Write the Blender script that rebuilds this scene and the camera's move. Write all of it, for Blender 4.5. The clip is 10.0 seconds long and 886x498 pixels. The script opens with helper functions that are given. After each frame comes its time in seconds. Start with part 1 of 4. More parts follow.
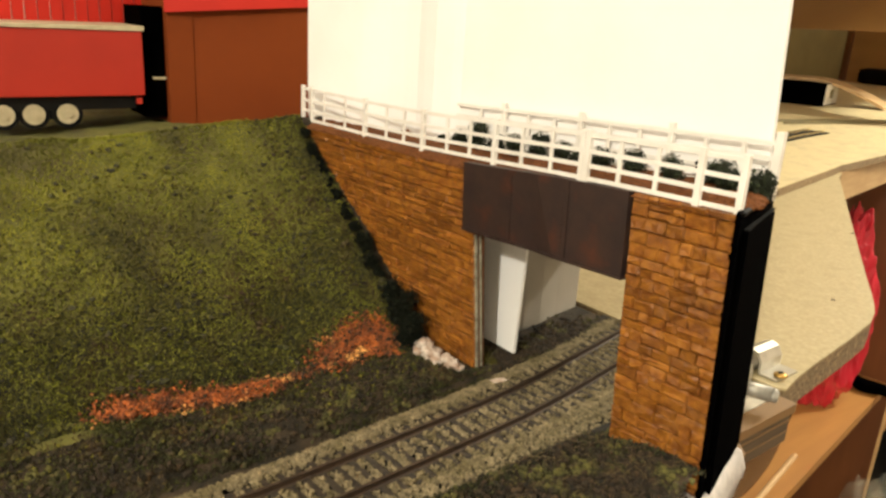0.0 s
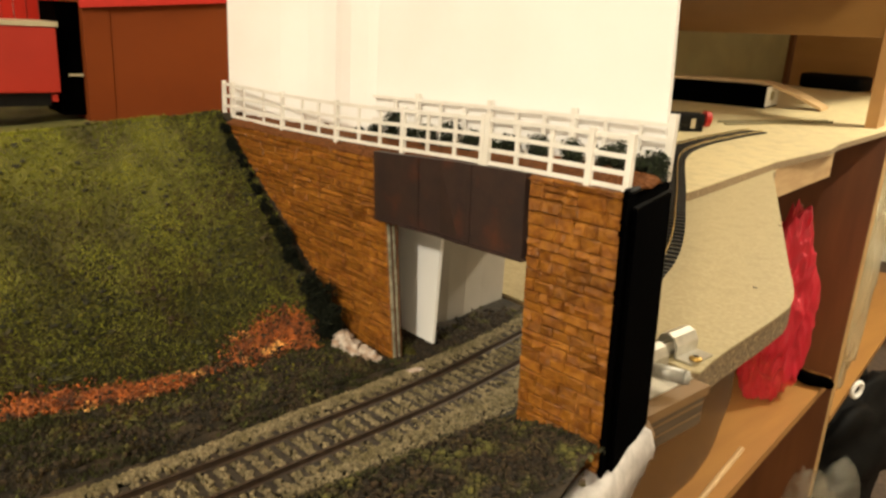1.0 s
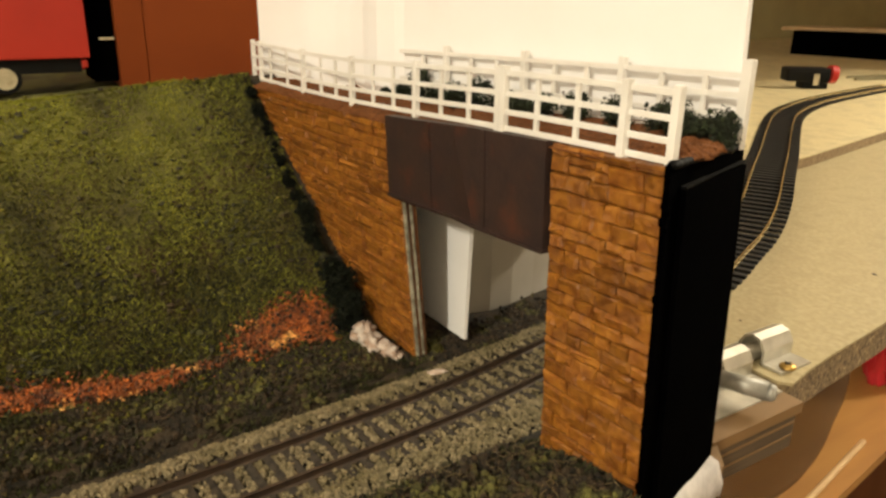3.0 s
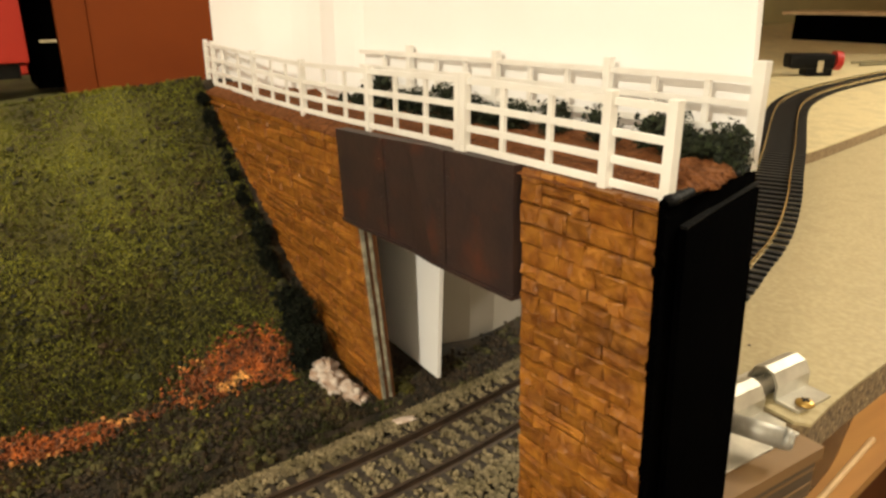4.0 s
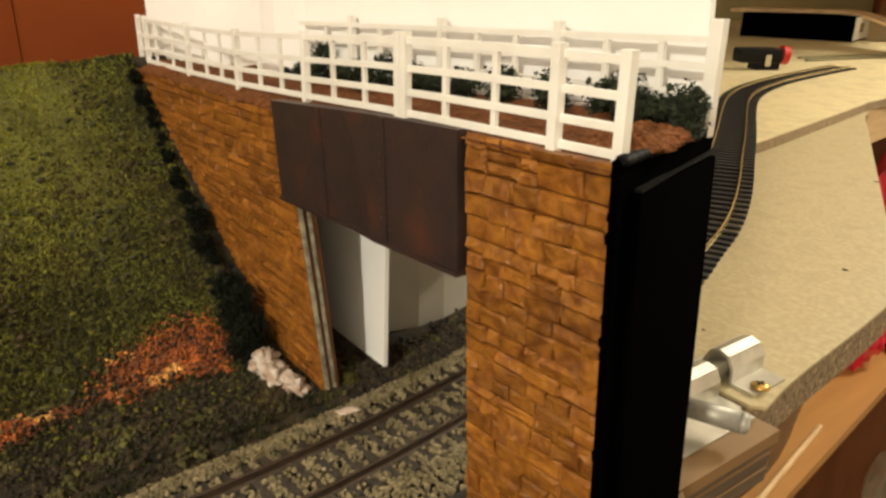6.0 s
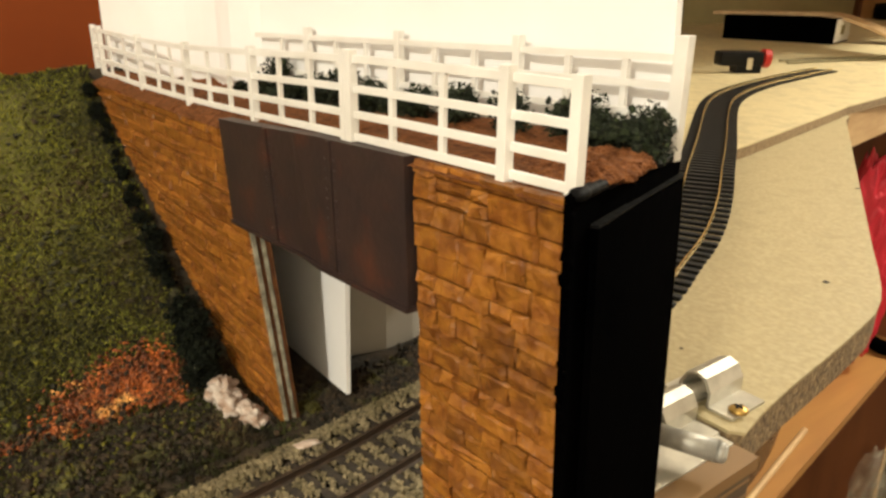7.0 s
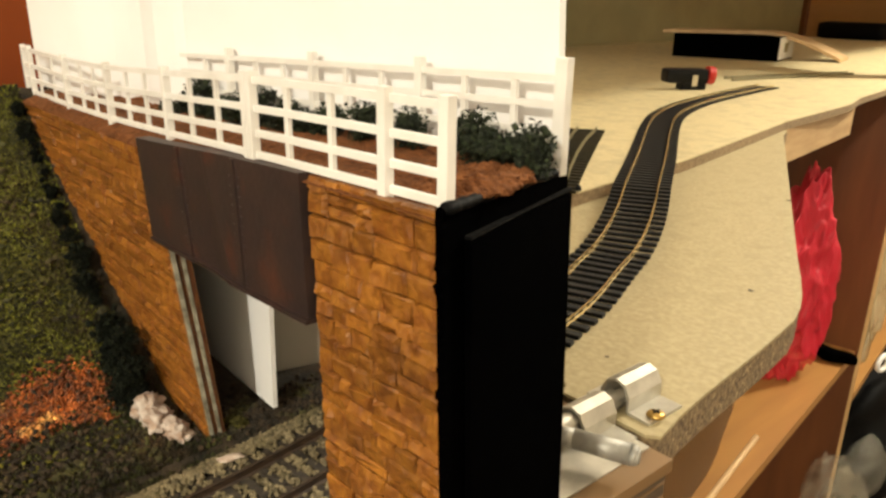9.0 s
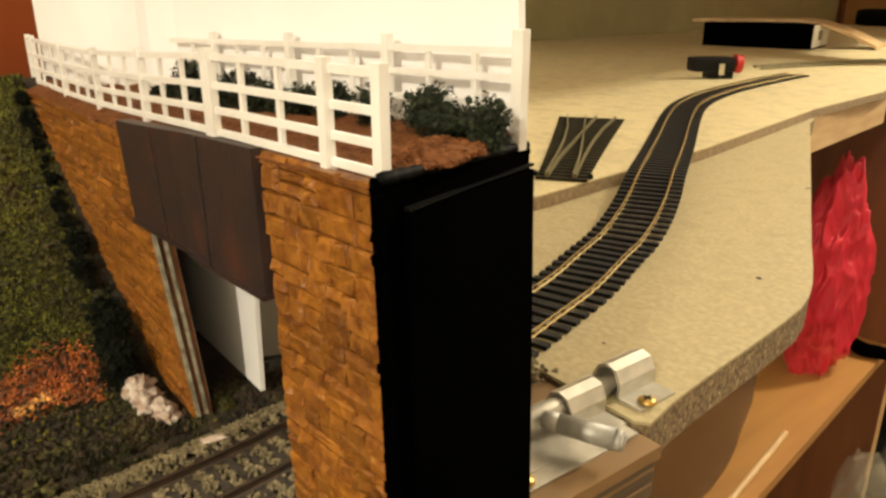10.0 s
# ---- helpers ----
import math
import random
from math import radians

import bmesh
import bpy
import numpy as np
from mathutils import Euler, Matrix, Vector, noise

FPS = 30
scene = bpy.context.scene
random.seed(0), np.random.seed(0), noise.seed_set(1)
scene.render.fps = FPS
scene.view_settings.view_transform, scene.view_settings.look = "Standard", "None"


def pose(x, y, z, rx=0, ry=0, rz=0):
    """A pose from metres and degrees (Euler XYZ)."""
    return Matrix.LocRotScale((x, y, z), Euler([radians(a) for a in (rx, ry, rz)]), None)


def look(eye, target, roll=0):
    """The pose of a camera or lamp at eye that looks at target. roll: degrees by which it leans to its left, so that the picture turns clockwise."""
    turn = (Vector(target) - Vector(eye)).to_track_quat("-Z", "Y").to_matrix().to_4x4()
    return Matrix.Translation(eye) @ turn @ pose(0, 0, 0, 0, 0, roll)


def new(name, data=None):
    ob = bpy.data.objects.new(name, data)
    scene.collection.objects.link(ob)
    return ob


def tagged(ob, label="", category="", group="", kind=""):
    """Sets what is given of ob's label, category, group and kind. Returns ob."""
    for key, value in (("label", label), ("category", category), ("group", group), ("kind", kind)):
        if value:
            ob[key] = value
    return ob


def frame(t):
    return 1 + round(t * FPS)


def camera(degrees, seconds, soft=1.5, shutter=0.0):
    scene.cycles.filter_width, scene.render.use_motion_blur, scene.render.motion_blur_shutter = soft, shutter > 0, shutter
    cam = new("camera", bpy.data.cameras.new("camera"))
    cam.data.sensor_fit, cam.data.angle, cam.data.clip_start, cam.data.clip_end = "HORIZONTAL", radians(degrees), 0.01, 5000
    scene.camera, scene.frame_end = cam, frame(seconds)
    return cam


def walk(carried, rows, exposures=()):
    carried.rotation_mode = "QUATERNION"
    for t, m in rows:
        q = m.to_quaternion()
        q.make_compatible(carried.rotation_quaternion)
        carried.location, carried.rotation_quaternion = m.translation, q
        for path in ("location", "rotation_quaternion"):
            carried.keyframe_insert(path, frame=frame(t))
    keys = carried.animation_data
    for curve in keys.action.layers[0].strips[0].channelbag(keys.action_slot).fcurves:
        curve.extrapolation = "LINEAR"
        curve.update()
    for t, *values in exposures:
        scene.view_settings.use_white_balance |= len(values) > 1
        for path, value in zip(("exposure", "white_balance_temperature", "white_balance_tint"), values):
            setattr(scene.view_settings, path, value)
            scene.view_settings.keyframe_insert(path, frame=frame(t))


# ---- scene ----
cam = camera(62.0, 10.0, soft=2.7)
PATH = [
    (0, (0.2187, -0.1807, 0.1403), (-1.2641, 1.0050, -0.4560), 3.45),
    (0.5, (0.2270, -0.1756, 0.1386), (-1.1883, 1.1161, -0.3984), 3.75),
    (1, (0.2327, -0.1667, 0.1343), (-1.1911, 1.1013, -0.4358), 3.28),
    (1.5, (0.2257, -0.1584, 0.1305), (-1.2030, 1.0909, -0.4683), 3.18),
    (2, (0.2192, -0.1466, 0.1277), (-1.2146, 1.0872, -0.4904), 3.33),
    (2.5, (0.2261, -0.1358, 0.1295), (-1.2975, 1.0044, -0.4524), 2.69),
    (2.7, (0.2232, -0.1283, 0.1284), (-1.3404, 0.9309, -0.4989), 2.23),
    (3.8, (0.1932, -0.0887, 0.1270), (-1.3729, 0.9114, -0.5854), -0.02),
    (4, (0.1916, -0.0869, 0.1277), (-1.3754, 0.9261, -0.5641), 0.01),
    (4.5, (0.1921, -0.0679, 0.1303), (-1.3293, 1.0046, -0.5733), -1.32),
    (5, (0.1872, -0.0668, 0.1242), (-1.3586, 0.9698, -0.5802), -1.46),
    (5.5, (0.1836, -0.0775, 0.1238), (-1.3378, 0.9925, -0.5837), -0.32),
    (5.7, (0.1862, -0.0802, 0.1195), (-1.3186, 1.0140, -0.5864), 0.37),
    (6.8, (0.1823, -0.0695, 0.1193), (-1.3155, 1.0451, -0.5694), 1.39),
    (7, (0.1809, -0.0670, 0.1213), (-1.2996, 1.0685, -0.5704), 0.72),
    (7.5, (0.1876, -0.0715, 0.1183), (-1.2902, 1.0699, -0.5697), 0.34),
    (8, (0.1954, -0.0693, 0.1200), (-1.2740, 1.1015, -0.5359), 1.06),
    (8.5, (0.1896, -0.0605, 0.1188), (-1.2683, 1.1207, -0.5443), 0.90),
    (9, (0.1930, -0.0605, 0.1227), (-1.2407, 1.1571, -0.5270), 0.93),
    (9.5, (0.1986, -0.0679, 0.1191), (-1.2548, 1.1348, -0.5145), 1.76),
    (10, (0.2017, -0.0495, 0.1191), (-1.2834, 1.0969, -0.5444), -0.01),
]
walk(cam, [(t, look(eye, target, roll)) for t, eye, target, roll in PATH], exposures=[
    (0, -0.36, 6150, 10), (0.5, -0.38, 6450, 10), (0.8, -0.50, 6500, 10), (2.0, -0.63, 6500, 10), (2.7, -0.62, 6450, 10), (3.8, -0.54, 6400, 10), (4.5, -0.51, 6400, 10),
    (5.0, -0.56, 6350, 10), (5.5, -0.60, 6300, 10), (6.8, -0.48, 6150, 10), (8.0, -0.34, 6050, 10), (9.0, -0.38, 6150, 10), (9.5, -0.42, 6300, 10), (10.0, -0.46, 6500, 10)])

# ---------------------------------------------------------------- light
world = bpy.data.worlds.new("room_air")
scene.world = world
world.use_nodes = True
world.node_tree.nodes["Background"].inputs[0].default_value = (1.0, 0.84, 0.60, 1)
world.node_tree.nodes["Background"].inputs[1].default_value = 0.02

def bulb(name, at, energy, size):
    """A warm room lamp."""
    data = bpy.data.lights.new(name, "POINT")
    data.energy = energy
    data.color = (1.0, 0.90, 0.69)
    data.shadow_soft_size = size
    new(name, data).location = at


bulb("room_bulb", (0.74, -1.33, 0.87), 114.0, 0.05)
bulb("pendant_bulb", (0.20, 1.90, 1.05), 165.0, 0.08)

# ---------------------------------------------------------------- helpers
rnd = random.Random(7)


def rgba(c):
    return (c[0], c[1], c[2], 1.0)


def mat(name, c1, c2=None, scale=200.0, rough=0.6, metal=0.0, bump=0.0, bump_scale=None, c3=None, scale3=30.0,
        vary=0.0, island=False, stretch=None, spec=0.5, thresh=(0.35, 0.65), thresh3=(0.45, 0.7), bump_d=0.001):
    """A procedural surface: two colours in fine grain, a third in larger stains, and a fine relief."""
    m = bpy.data.materials.new(name)
    m.use_nodes = True
    nt = m.node_tree
    n, l = nt.nodes, nt.links
    b = n["Principled BSDF"]
    b.inputs["Roughness"].default_value = rough
    b.inputs["Metallic"].default_value = metal
    b.inputs["Specular IOR Level"].default_value = spec
    geo = n.new("ShaderNodeNewGeometry")
    co = geo.outputs["Position"]
    if stretch:
        mp = n.new("ShaderNodeMapping")
        mp.inputs["Scale"].default_value = stretch
        l.new(co, mp.inputs["Vector"])
        co = mp.outputs["Vector"]
    c2 = c2 or tuple(x * 0.75 for x in c1)

    def noise_ramp(sc, lo, hi, detail=4.0):
        t = n.new("ShaderNodeTexNoise")
        t.inputs["Scale"].default_value = sc
        t.inputs["Detail"].default_value = detail
        l.new(co, t.inputs["Vector"])
        r = n.new("ShaderNodeMapRange")
        r.inputs["From Min"].default_value, r.inputs["From Max"].default_value = lo, hi
        l.new(t.outputs["Fac"], r.inputs["Value"])
        return t, r.outputs["Result"]

    def mix(fac, a, bcol):
        x = n.new("ShaderNodeMix")
        x.data_type = "RGBA"
        l.new(fac, x.inputs[0])
        for sock, v in ((x.inputs[6], a), (x.inputs[7], bcol)):
            if isinstance(v, tuple):
                sock.default_value = rgba(v)
            else:
                l.new(v, sock)
        return x.outputs[2]

    tex, f = noise_ramp(scale, *thresh)
    col = mix(f, c1, c2)
    if c3:
        _, f3 = noise_ramp(scale3, *thresh3)
        col = mix(f3, col, c3)
    if vary:
        if island:
            src = geo.outputs["Random Per Island"]
        else:
            oi = n.new("ShaderNodeObjectInfo")
            src = oi.outputs["Random"]
        hsv = n.new("ShaderNodeHueSaturation")
        r = n.new("ShaderNodeMapRange")
        r.inputs["To Min"].default_value, r.inputs["To Max"].default_value = 1 - vary, 1 + vary
        l.new(src, r.inputs["Value"])
        l.new(r.outputs["Result"], hsv.inputs["Value"])
        l.new(col, hsv.inputs["Color"])
        col = hsv.outputs["Color"]
    l.new(col, b.inputs["Base Color"])
    if bump:
        bt, _ = noise_ramp(bump_scale or scale, 0, 1)
        bp = n.new("ShaderNodeBump")
        bp.inputs["Strength"].default_value = bump
        bp.inputs["Distance"].default_value = bump_d
        l.new(bt.outputs["Fac"], bp.inputs["Height"])
        l.new(bp.outputs["Normal"], b.inputs["Normal"])
    return m


def glassy(name, col, rough=0.15, alpha=0.25):
    """Thin clear plastic."""
    m = bpy.data.materials.new(name)
    m.use_nodes = True
    nt = m.node_tree
    b = nt.nodes["Principled BSDF"]
    b.inputs["Base Color"].default_value = rgba(col)
    b.inputs["Roughness"].default_value = rough
    tr = nt.nodes.new("ShaderNodeBsdfTransparent")
    tr.inputs[0].default_value = (0.95, 0.93, 0.9, 1)
    mx = nt.nodes.new("ShaderNodeMixShader")
    mx.inputs[0].default_value = alpha
    nt.links.new(tr.outputs[0], mx.inputs[1])
    nt.links.new(b.outputs[0], mx.inputs[2])
    nt.links.new(mx.outputs[0], nt.nodes["Material Output"].inputs["Surface"])
    return m


def mesh_of(bm, name, material=None, smooth=False):
    me = bpy.data.meshes.new(name)
    bmesh.ops.recalc_face_normals(bm, faces=bm.faces)
    bm.to_mesh(me)
    bm.free()
    for m in (material if isinstance(material, (list, tuple)) else [material]):
        me.materials.append(m)
    if smooth:
        for p in me.polygons:
            p.use_smooth = True
    return me


def part(name, bm, material, parent=None, label="", smooth=False):
    ob = new(name, mesh_of(bm, name, material, smooth))
    ob.parent = parent
    if label:
        ob["label"] = label
    return ob


def thing(name, label, category, at=(0, 0, 0), group="", kind=""):
    ob = new(name)
    ob.empty_display_size = 0.01
    ob.location = at
    return tagged(ob, label, category, group, kind)


def box(bm, lo, hi, f=None, bevel=0.0, m=None):
    """An axis-aligned box, its corners passed through f or m."""
    vs = []
    for x in (lo[0], hi[0]):
        for y in (lo[1], hi[1]):
            for z in (lo[2], hi[2]):
                p = (x, y, z)
                if f:
                    p = f(*p)
                if m:
                    p = m @ Vector(p)
                vs.append(bm.verts.new(p))
    fs = [bm.faces.new([vs[i] for i in q]) for q in
          ((0, 1, 3, 2), (4, 6, 7, 5), (0, 4, 5, 1), (2, 3, 7, 6), (0, 2, 6, 4), (1, 5, 7, 3))]
    if bevel:
        es = list({e for fc in fs for e in fc.edges})
        bmesh.ops.bevel(bm, geom=es, offset=bevel, segments=2, affect="EDGES", profile=0.7)
    return bm


def boxes(*items, f=None, bevel=0.0, m=None):
    bm = bmesh.new()
    for lo, hi in items:
        box(bm, lo, hi, f, bevel, m)
    return bm


def cyl(bm, a, b, r, seg=16, r2=None):
    """A rod from a to b."""
    a, b = Vector(a), Vector(b)
    q = (b - a).to_track_quat("Z", "Y").to_matrix()
    ring = []
    for p, rr in ((a, r), (b, r if r2 is None else r2)):
        ring.append([bm.verts.new(p + q @ Vector((rr * math.cos(k * 2 * math.pi / seg), rr * math.sin(k * 2 * math.pi / seg), 0)))
                     for k in range(seg)])
    for k in range(seg):
        j = (k + 1) % seg
        bm.faces.new((ring[0][k], ring[0][j], ring[1][j], ring[1][k]))
    bm.faces.new(ring[0][::-1])
    bm.faces.new(ring[1])
    return bm


def strips(span, f, n=8):
    """A long box in short lengths, so that it follows the bend of the face."""
    (u0, v0, w0), (u1, v1, w1) = span
    bm = bmesh.new()
    prev = None
    for i in range(n + 1):
        u = u0 + (u1 - u0) * i / n
        ring = [bm.verts.new(f(u, v, w)) for v, w in ((v0, w0), (v1, w0), (v1, w1), (v0, w1))]
        if prev:
            for k in range(4):
                bm.faces.new((prev[k], prev[(k + 1) % 4], ring[(k + 1) % 4], ring[k]))
        else:
            bm.faces.new(ring)
        prev = ring
    bm.faces.new(prev[::-1])
    return bm


def prism(bm, outline, z0, z1):
    """A flat plate with the given outline."""
    lo = [bm.verts.new((x, y, z0)) for x, y in outline]
    hi = [bm.verts.new((x, y, z1)) for x, y in outline]
    k = len(outline)
    bm.faces.new(lo[::-1])
    bm.faces.new(hi)
    for i in range(k):
        j = (i + 1) % k
        bm.faces.new((lo[i], lo[j], hi[j], hi[i]))
    return bm


def blob(bm, c, r, jitter=0.3, sub=1, squash=1.0, rg=rnd):
    """A small uneven lump."""
    c = Vector(c)
    made = bmesh.ops.create_icosphere(bm, subdivisions=sub, radius=r)["verts"]
    for v in made:
        v.co = Vector((v.co.x, v.co.y, v.co.z * squash)) * (1 + rg.uniform(-jitter, jitter)) + c


def mesh_arrays(name, verts, faces, material, smooth=False):
    me = bpy.data.meshes.new(name)
    me.from_pydata(verts, [], faces)
    me.materials.append(material)
    if smooth:
        for p in me.polygons:
            p.use_smooth = True
    return me


# ---------------------------------------------------------------- materials
M_STONE = mat("stone_sheet", (0.300, 0.118, 0.014), (0.170, 0.056, 0.008), 330, 0.42, bump=1.0, bump_scale=420, c3=(0.085, 0.026, 0.009),
              scale3=120, thresh3=(0.56, 0.80), vary=0.20, bump_d=0.0009)
M_JOINT = mat("dark_joint", (0.145, 0.050, 0.009), (0.080, 0.026, 0.006), 300, 0.8)
M_GIRDER = mat("rusty_girder", (0.034, 0.018, 0.0145), (0.021, 0.0125, 0.012), 160, 0.5, bump=0.25, bump_scale=700, c3=(0.095, 0.027, 0.011),
               scale3=80, thresh3=(0.56, 0.78), bump_d=0.0004)
M_WHITE = mat("white_plastic", (0.82, 0.80, 0.76), (0.74, 0.71, 0.66), 90, 0.42, bump=0.05, bump_scale=500)
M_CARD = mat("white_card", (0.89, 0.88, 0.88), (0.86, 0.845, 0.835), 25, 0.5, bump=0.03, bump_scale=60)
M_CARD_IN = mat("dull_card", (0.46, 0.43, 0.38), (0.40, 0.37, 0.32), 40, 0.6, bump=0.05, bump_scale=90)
M_GREYCARD = mat("grey_card", (0.17, 0.15, 0.13), (0.14, 0.125, 0.11), 60, 0.7, bump=0.05)
M_CARD_EDGE = mat("grey_card_edge", (0.40, 0.375, 0.285), (0.17, 0.155, 0.11), 330, 0.7, bump=0.3, bump_scale=600)
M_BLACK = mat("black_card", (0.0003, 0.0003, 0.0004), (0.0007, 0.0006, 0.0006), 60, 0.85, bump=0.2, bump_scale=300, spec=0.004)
M_BLACK_SOFT = mat("black_tape", (0.003, 0.003, 0.003), (0.006, 0.0055, 0.005), 200, 0.6, bump=0.3, bump_scale=400, spec=0.06)
M_BLACKP = mat("black_plastic", (0.003, 0.003, 0.0033), (0.005, 0.005, 0.005), 120, 0.5, spec=0.18)
M_SOIL = mat("brown_soil", (0.225, 0.088, 0.030), (0.10, 0.036, 0.013), 700, 0.9, bump=0.8, bump_scale=1100, c3=(0.15, 0.060, 0.022), scale3=160, spec=0.12)
M_EARTH = mat("dark_ground", (0.024, 0.0165, 0.006), (0.009, 0.007, 0.003), 380, 0.95, bump=0.9, bump_scale=800, c3=(0.055, 0.036, 0.018),
              scale3=70, thresh3=(0.45, 0.65))
M_TURF = mat("turf_base", (0.150, 0.142, 0.026), (0.100, 0.098, 0.020), 160, 0.95, bump=0.7, bump_scale=500, c3=(0.055, 0.045, 0.018), scale3=34)
M_BLADE = mat("grass_fibre", (0.315, 0.318, 0.040), (0.205, 0.214, 0.030), 70, 0.9, c3=(0.070, 0.066, 0.022), scale3=32, thresh3=(0.46, 0.74),
              vary=0.10, island=True, spec=0.15)
M_TUFT = mat("moss_tuft", (0.150, 0.135, 0.020), (0.080, 0.078, 0.016), 200, 0.95, c3=(0.06, 0.05, 0.02), scale3=50, vary=0.25, island=True, spec=0.15)
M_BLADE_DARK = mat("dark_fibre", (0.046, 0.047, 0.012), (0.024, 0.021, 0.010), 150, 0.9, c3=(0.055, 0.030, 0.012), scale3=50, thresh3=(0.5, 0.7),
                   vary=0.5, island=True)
M_BLADE_DULL = mat("dull_fibre", (0.056, 0.060, 0.009), (0.020, 0.018, 0.005), 120, 0.85, c3=(0.10, 0.055, 0.02), scale3=60, thresh3=(0.5, 0.7),
                   vary=0.5, island=True)
M_BUSH = mat("foam_foliage", (0.022, 0.032, 0.009), (0.009, 0.013, 0.005), 500, 0.9, bump=0.8, bump_scale=900, vary=0.4, island=True)
M_HEDGE = mat("dark_undergrowth", (0.009, 0.012, 0.005), (0.004, 0.005, 0.003), 500, 0.95, bump=0.8, bump_scale=900, vary=0.5, island=True, spec=0.2)
M_COPPER = mat("orange_scatter", (0.40, 0.104, 0.016), (0.085, 0.024, 0.007), 150, 0.5, bump=0.6, bump_scale=900, c3=(0.86, 0.46, 0.13), scale3=100,
               thresh3=(0.55, 0.67), vary=0.65, island=True)
M_LITTER = mat("leaf_litter", (0.040, 0.024, 0.010), (0.014, 0.010, 0.005), 300, 0.9, c3=(0.075, 0.070, 0.016), scale3=70, thresh3=(0.5, 0.62), vary=0.6, island=True)
M_ROOT = mat("dry_root", (0.115, 0.082, 0.034), (0.055, 0.037, 0.015), 120, 0.8)
M_ROCK = mat("pale_rock", (0.66, 0.58, 0.51), (0.36, 0.24, 0.17), 300, 0.75, bump=0.6, bump_scale=500, vary=0.15, island=True)
M_BALLAST = mat("ballast", (0.275, 0.222, 0.125), (0.140, 0.110, 0.060), 500, 0.9, vary=0.3, island=True, c3=(0.120, 0.096, 0.042), scale3=90)
M_SLEEPER = mat("dirty_sleeper", (0.050, 0.036, 0.022), (0.024, 0.018, 0.012), 500, 0.85, bump=0.4, bump_scale=900)
M_RAIL = mat("rusted_rail", (0.060, 0.036, 0.020), (0.038, 0.024, 0.015), 300, 0.6, metal=0.2)
M_SLEEPER_NEW = mat("black_sleeper", (0.005, 0.005, 0.005), (0.008, 0.008, 0.008), 300, 0.55, spec=0.25)
M_RAIL_NEW = mat("nickel_rail", (0.95, 0.76, 0.38), (0.82, 0.64, 0.30), 200, 0.24, metal=0.9)
M_SLEEPER_OLD = mat("olive_sleeper", (0.034, 0.028, 0.014), (0.020, 0.017, 0.010), 200, 0.9, spec=0.15)
M_RAIL_DULL = mat("dull_rail", (0.20, 0.17, 0.08), (0.15, 0.125, 0.06), 200, 0.5, metal=0.2)
M_BOARD = mat("fibreboard", (0.63, 0.530, 0.300), (0.530, 0.440, 0.235), 420, 0.55, bump=0.5, bump_scale=240, c3=(0.43, 0.360, 0.205), scale3=60, thresh3=(0.46, 0.74))
# The fibreboard in darker tones, for the lower board.
M_BOARD_DARK = mat("dark_fibreboard", (0.420, 0.345, 0.190), (0.340, 0.275, 0.143), 420, 0.55, bump=0.5, bump_scale=240, c3=(0.315, 0.255, 0.132), scale3=90, thresh3=(0.52, 0.82))
M_CHIP = mat("chipboard_edge", (0.27, 0.19, 0.095), (0.085, 0.052, 0.025), 520, 0.8, bump=1.0, bump_scale=500, c3=(0.42, 0.32, 0.17), scale3=330, thresh3=(0.60, 0.70))
M_CHIP_PALE = mat("pale_chipboard_edge", (0.30, 0.215, 0.115), (0.19, 0.13, 0.065), 260, 0.8, bump=0.6, bump_scale=500)
M_PINE = mat("pine", (0.52, 0.35, 0.17), (0.40, 0.25, 0.11), 90, 0.55, stretch=(1, 0.1, 1), bump=0.08)
M_PLY = mat("plywood_side", (0.12, 0.082, 0.048), (0.065, 0.044, 0.026), 240, 0.6, stretch=(0.1, 0.1, 4), bump=0.1)
M_VENEER = mat("chestnut_veneer", (0.17, 0.06, 0.018), (0.125, 0.042, 0.013), 40, 0.45, stretch=(1, 1, 0.12), bump=0.03)
M_SHELF = mat("oak_veneer", (0.35, 0.170, 0.042), (0.29, 0.135, 0.034), 45, 0.42, stretch=(1, 0.1, 1), bump=0.03)
M_SHELF_EDGE = mat("pale_edging", (0.46, 0.29, 0.115), (0.38, 0.23, 0.09), 60, 0.5)
M_HUTCH = mat("orange_brown_timber", (0.40, 0.215, 0.068), (0.33, 0.172, 0.054), 14, 0.5, stretch=(0.3, 0.3, 1), bump=0.05)
M_RAILBOARD = mat("brown_board", (0.21, 0.120, 0.046), (0.17, 0.095, 0.036), 14, 0.55, stretch=(0.3, 0.3, 1), bump=0.03)
M_OLIVE = mat("olive_panel", (0.30, 0.255, 0.120), (0.25, 0.212, 0.100), 12, 0.7, bump=0.05)
M_PLASTER = mat("white_plaster", (0.50, 0.465, 0.44), (0.36, 0.33, 0.315), 200, 0.6, bump=0.4, bump_scale=250)
M_ZINC = mat("zinc_plate", (0.60, 0.575, 0.50), (0.47, 0.45, 0.39), 160, 0.36, metal=0.7, bump=0.05)
M_ZINC_DULL = mat("dull_zinc", (0.40, 0.385, 0.34), (0.28, 0.27, 0.24), 240, 0.52, metal=0.5, bump=0.15, bump_scale=500)
M_BRASS = mat("brass_screw", (0.55, 0.36, 0.10), (0.40, 0.25, 0.07), 300, 0.35, metal=0.9)
M_BAG_THIN = glassy("thin_bag", (0.50, 0.45, 0.34), 0.1, 0.13)
M_REDNET = glassy("red_net", (0.72, 0.022, 0.050), 0.45, 0.52)
M_REDTOY = mat("red_body", (0.42, 0.030, 0.016), (0.36, 0.025, 0.014), 20, 0.45, spec=0.3)
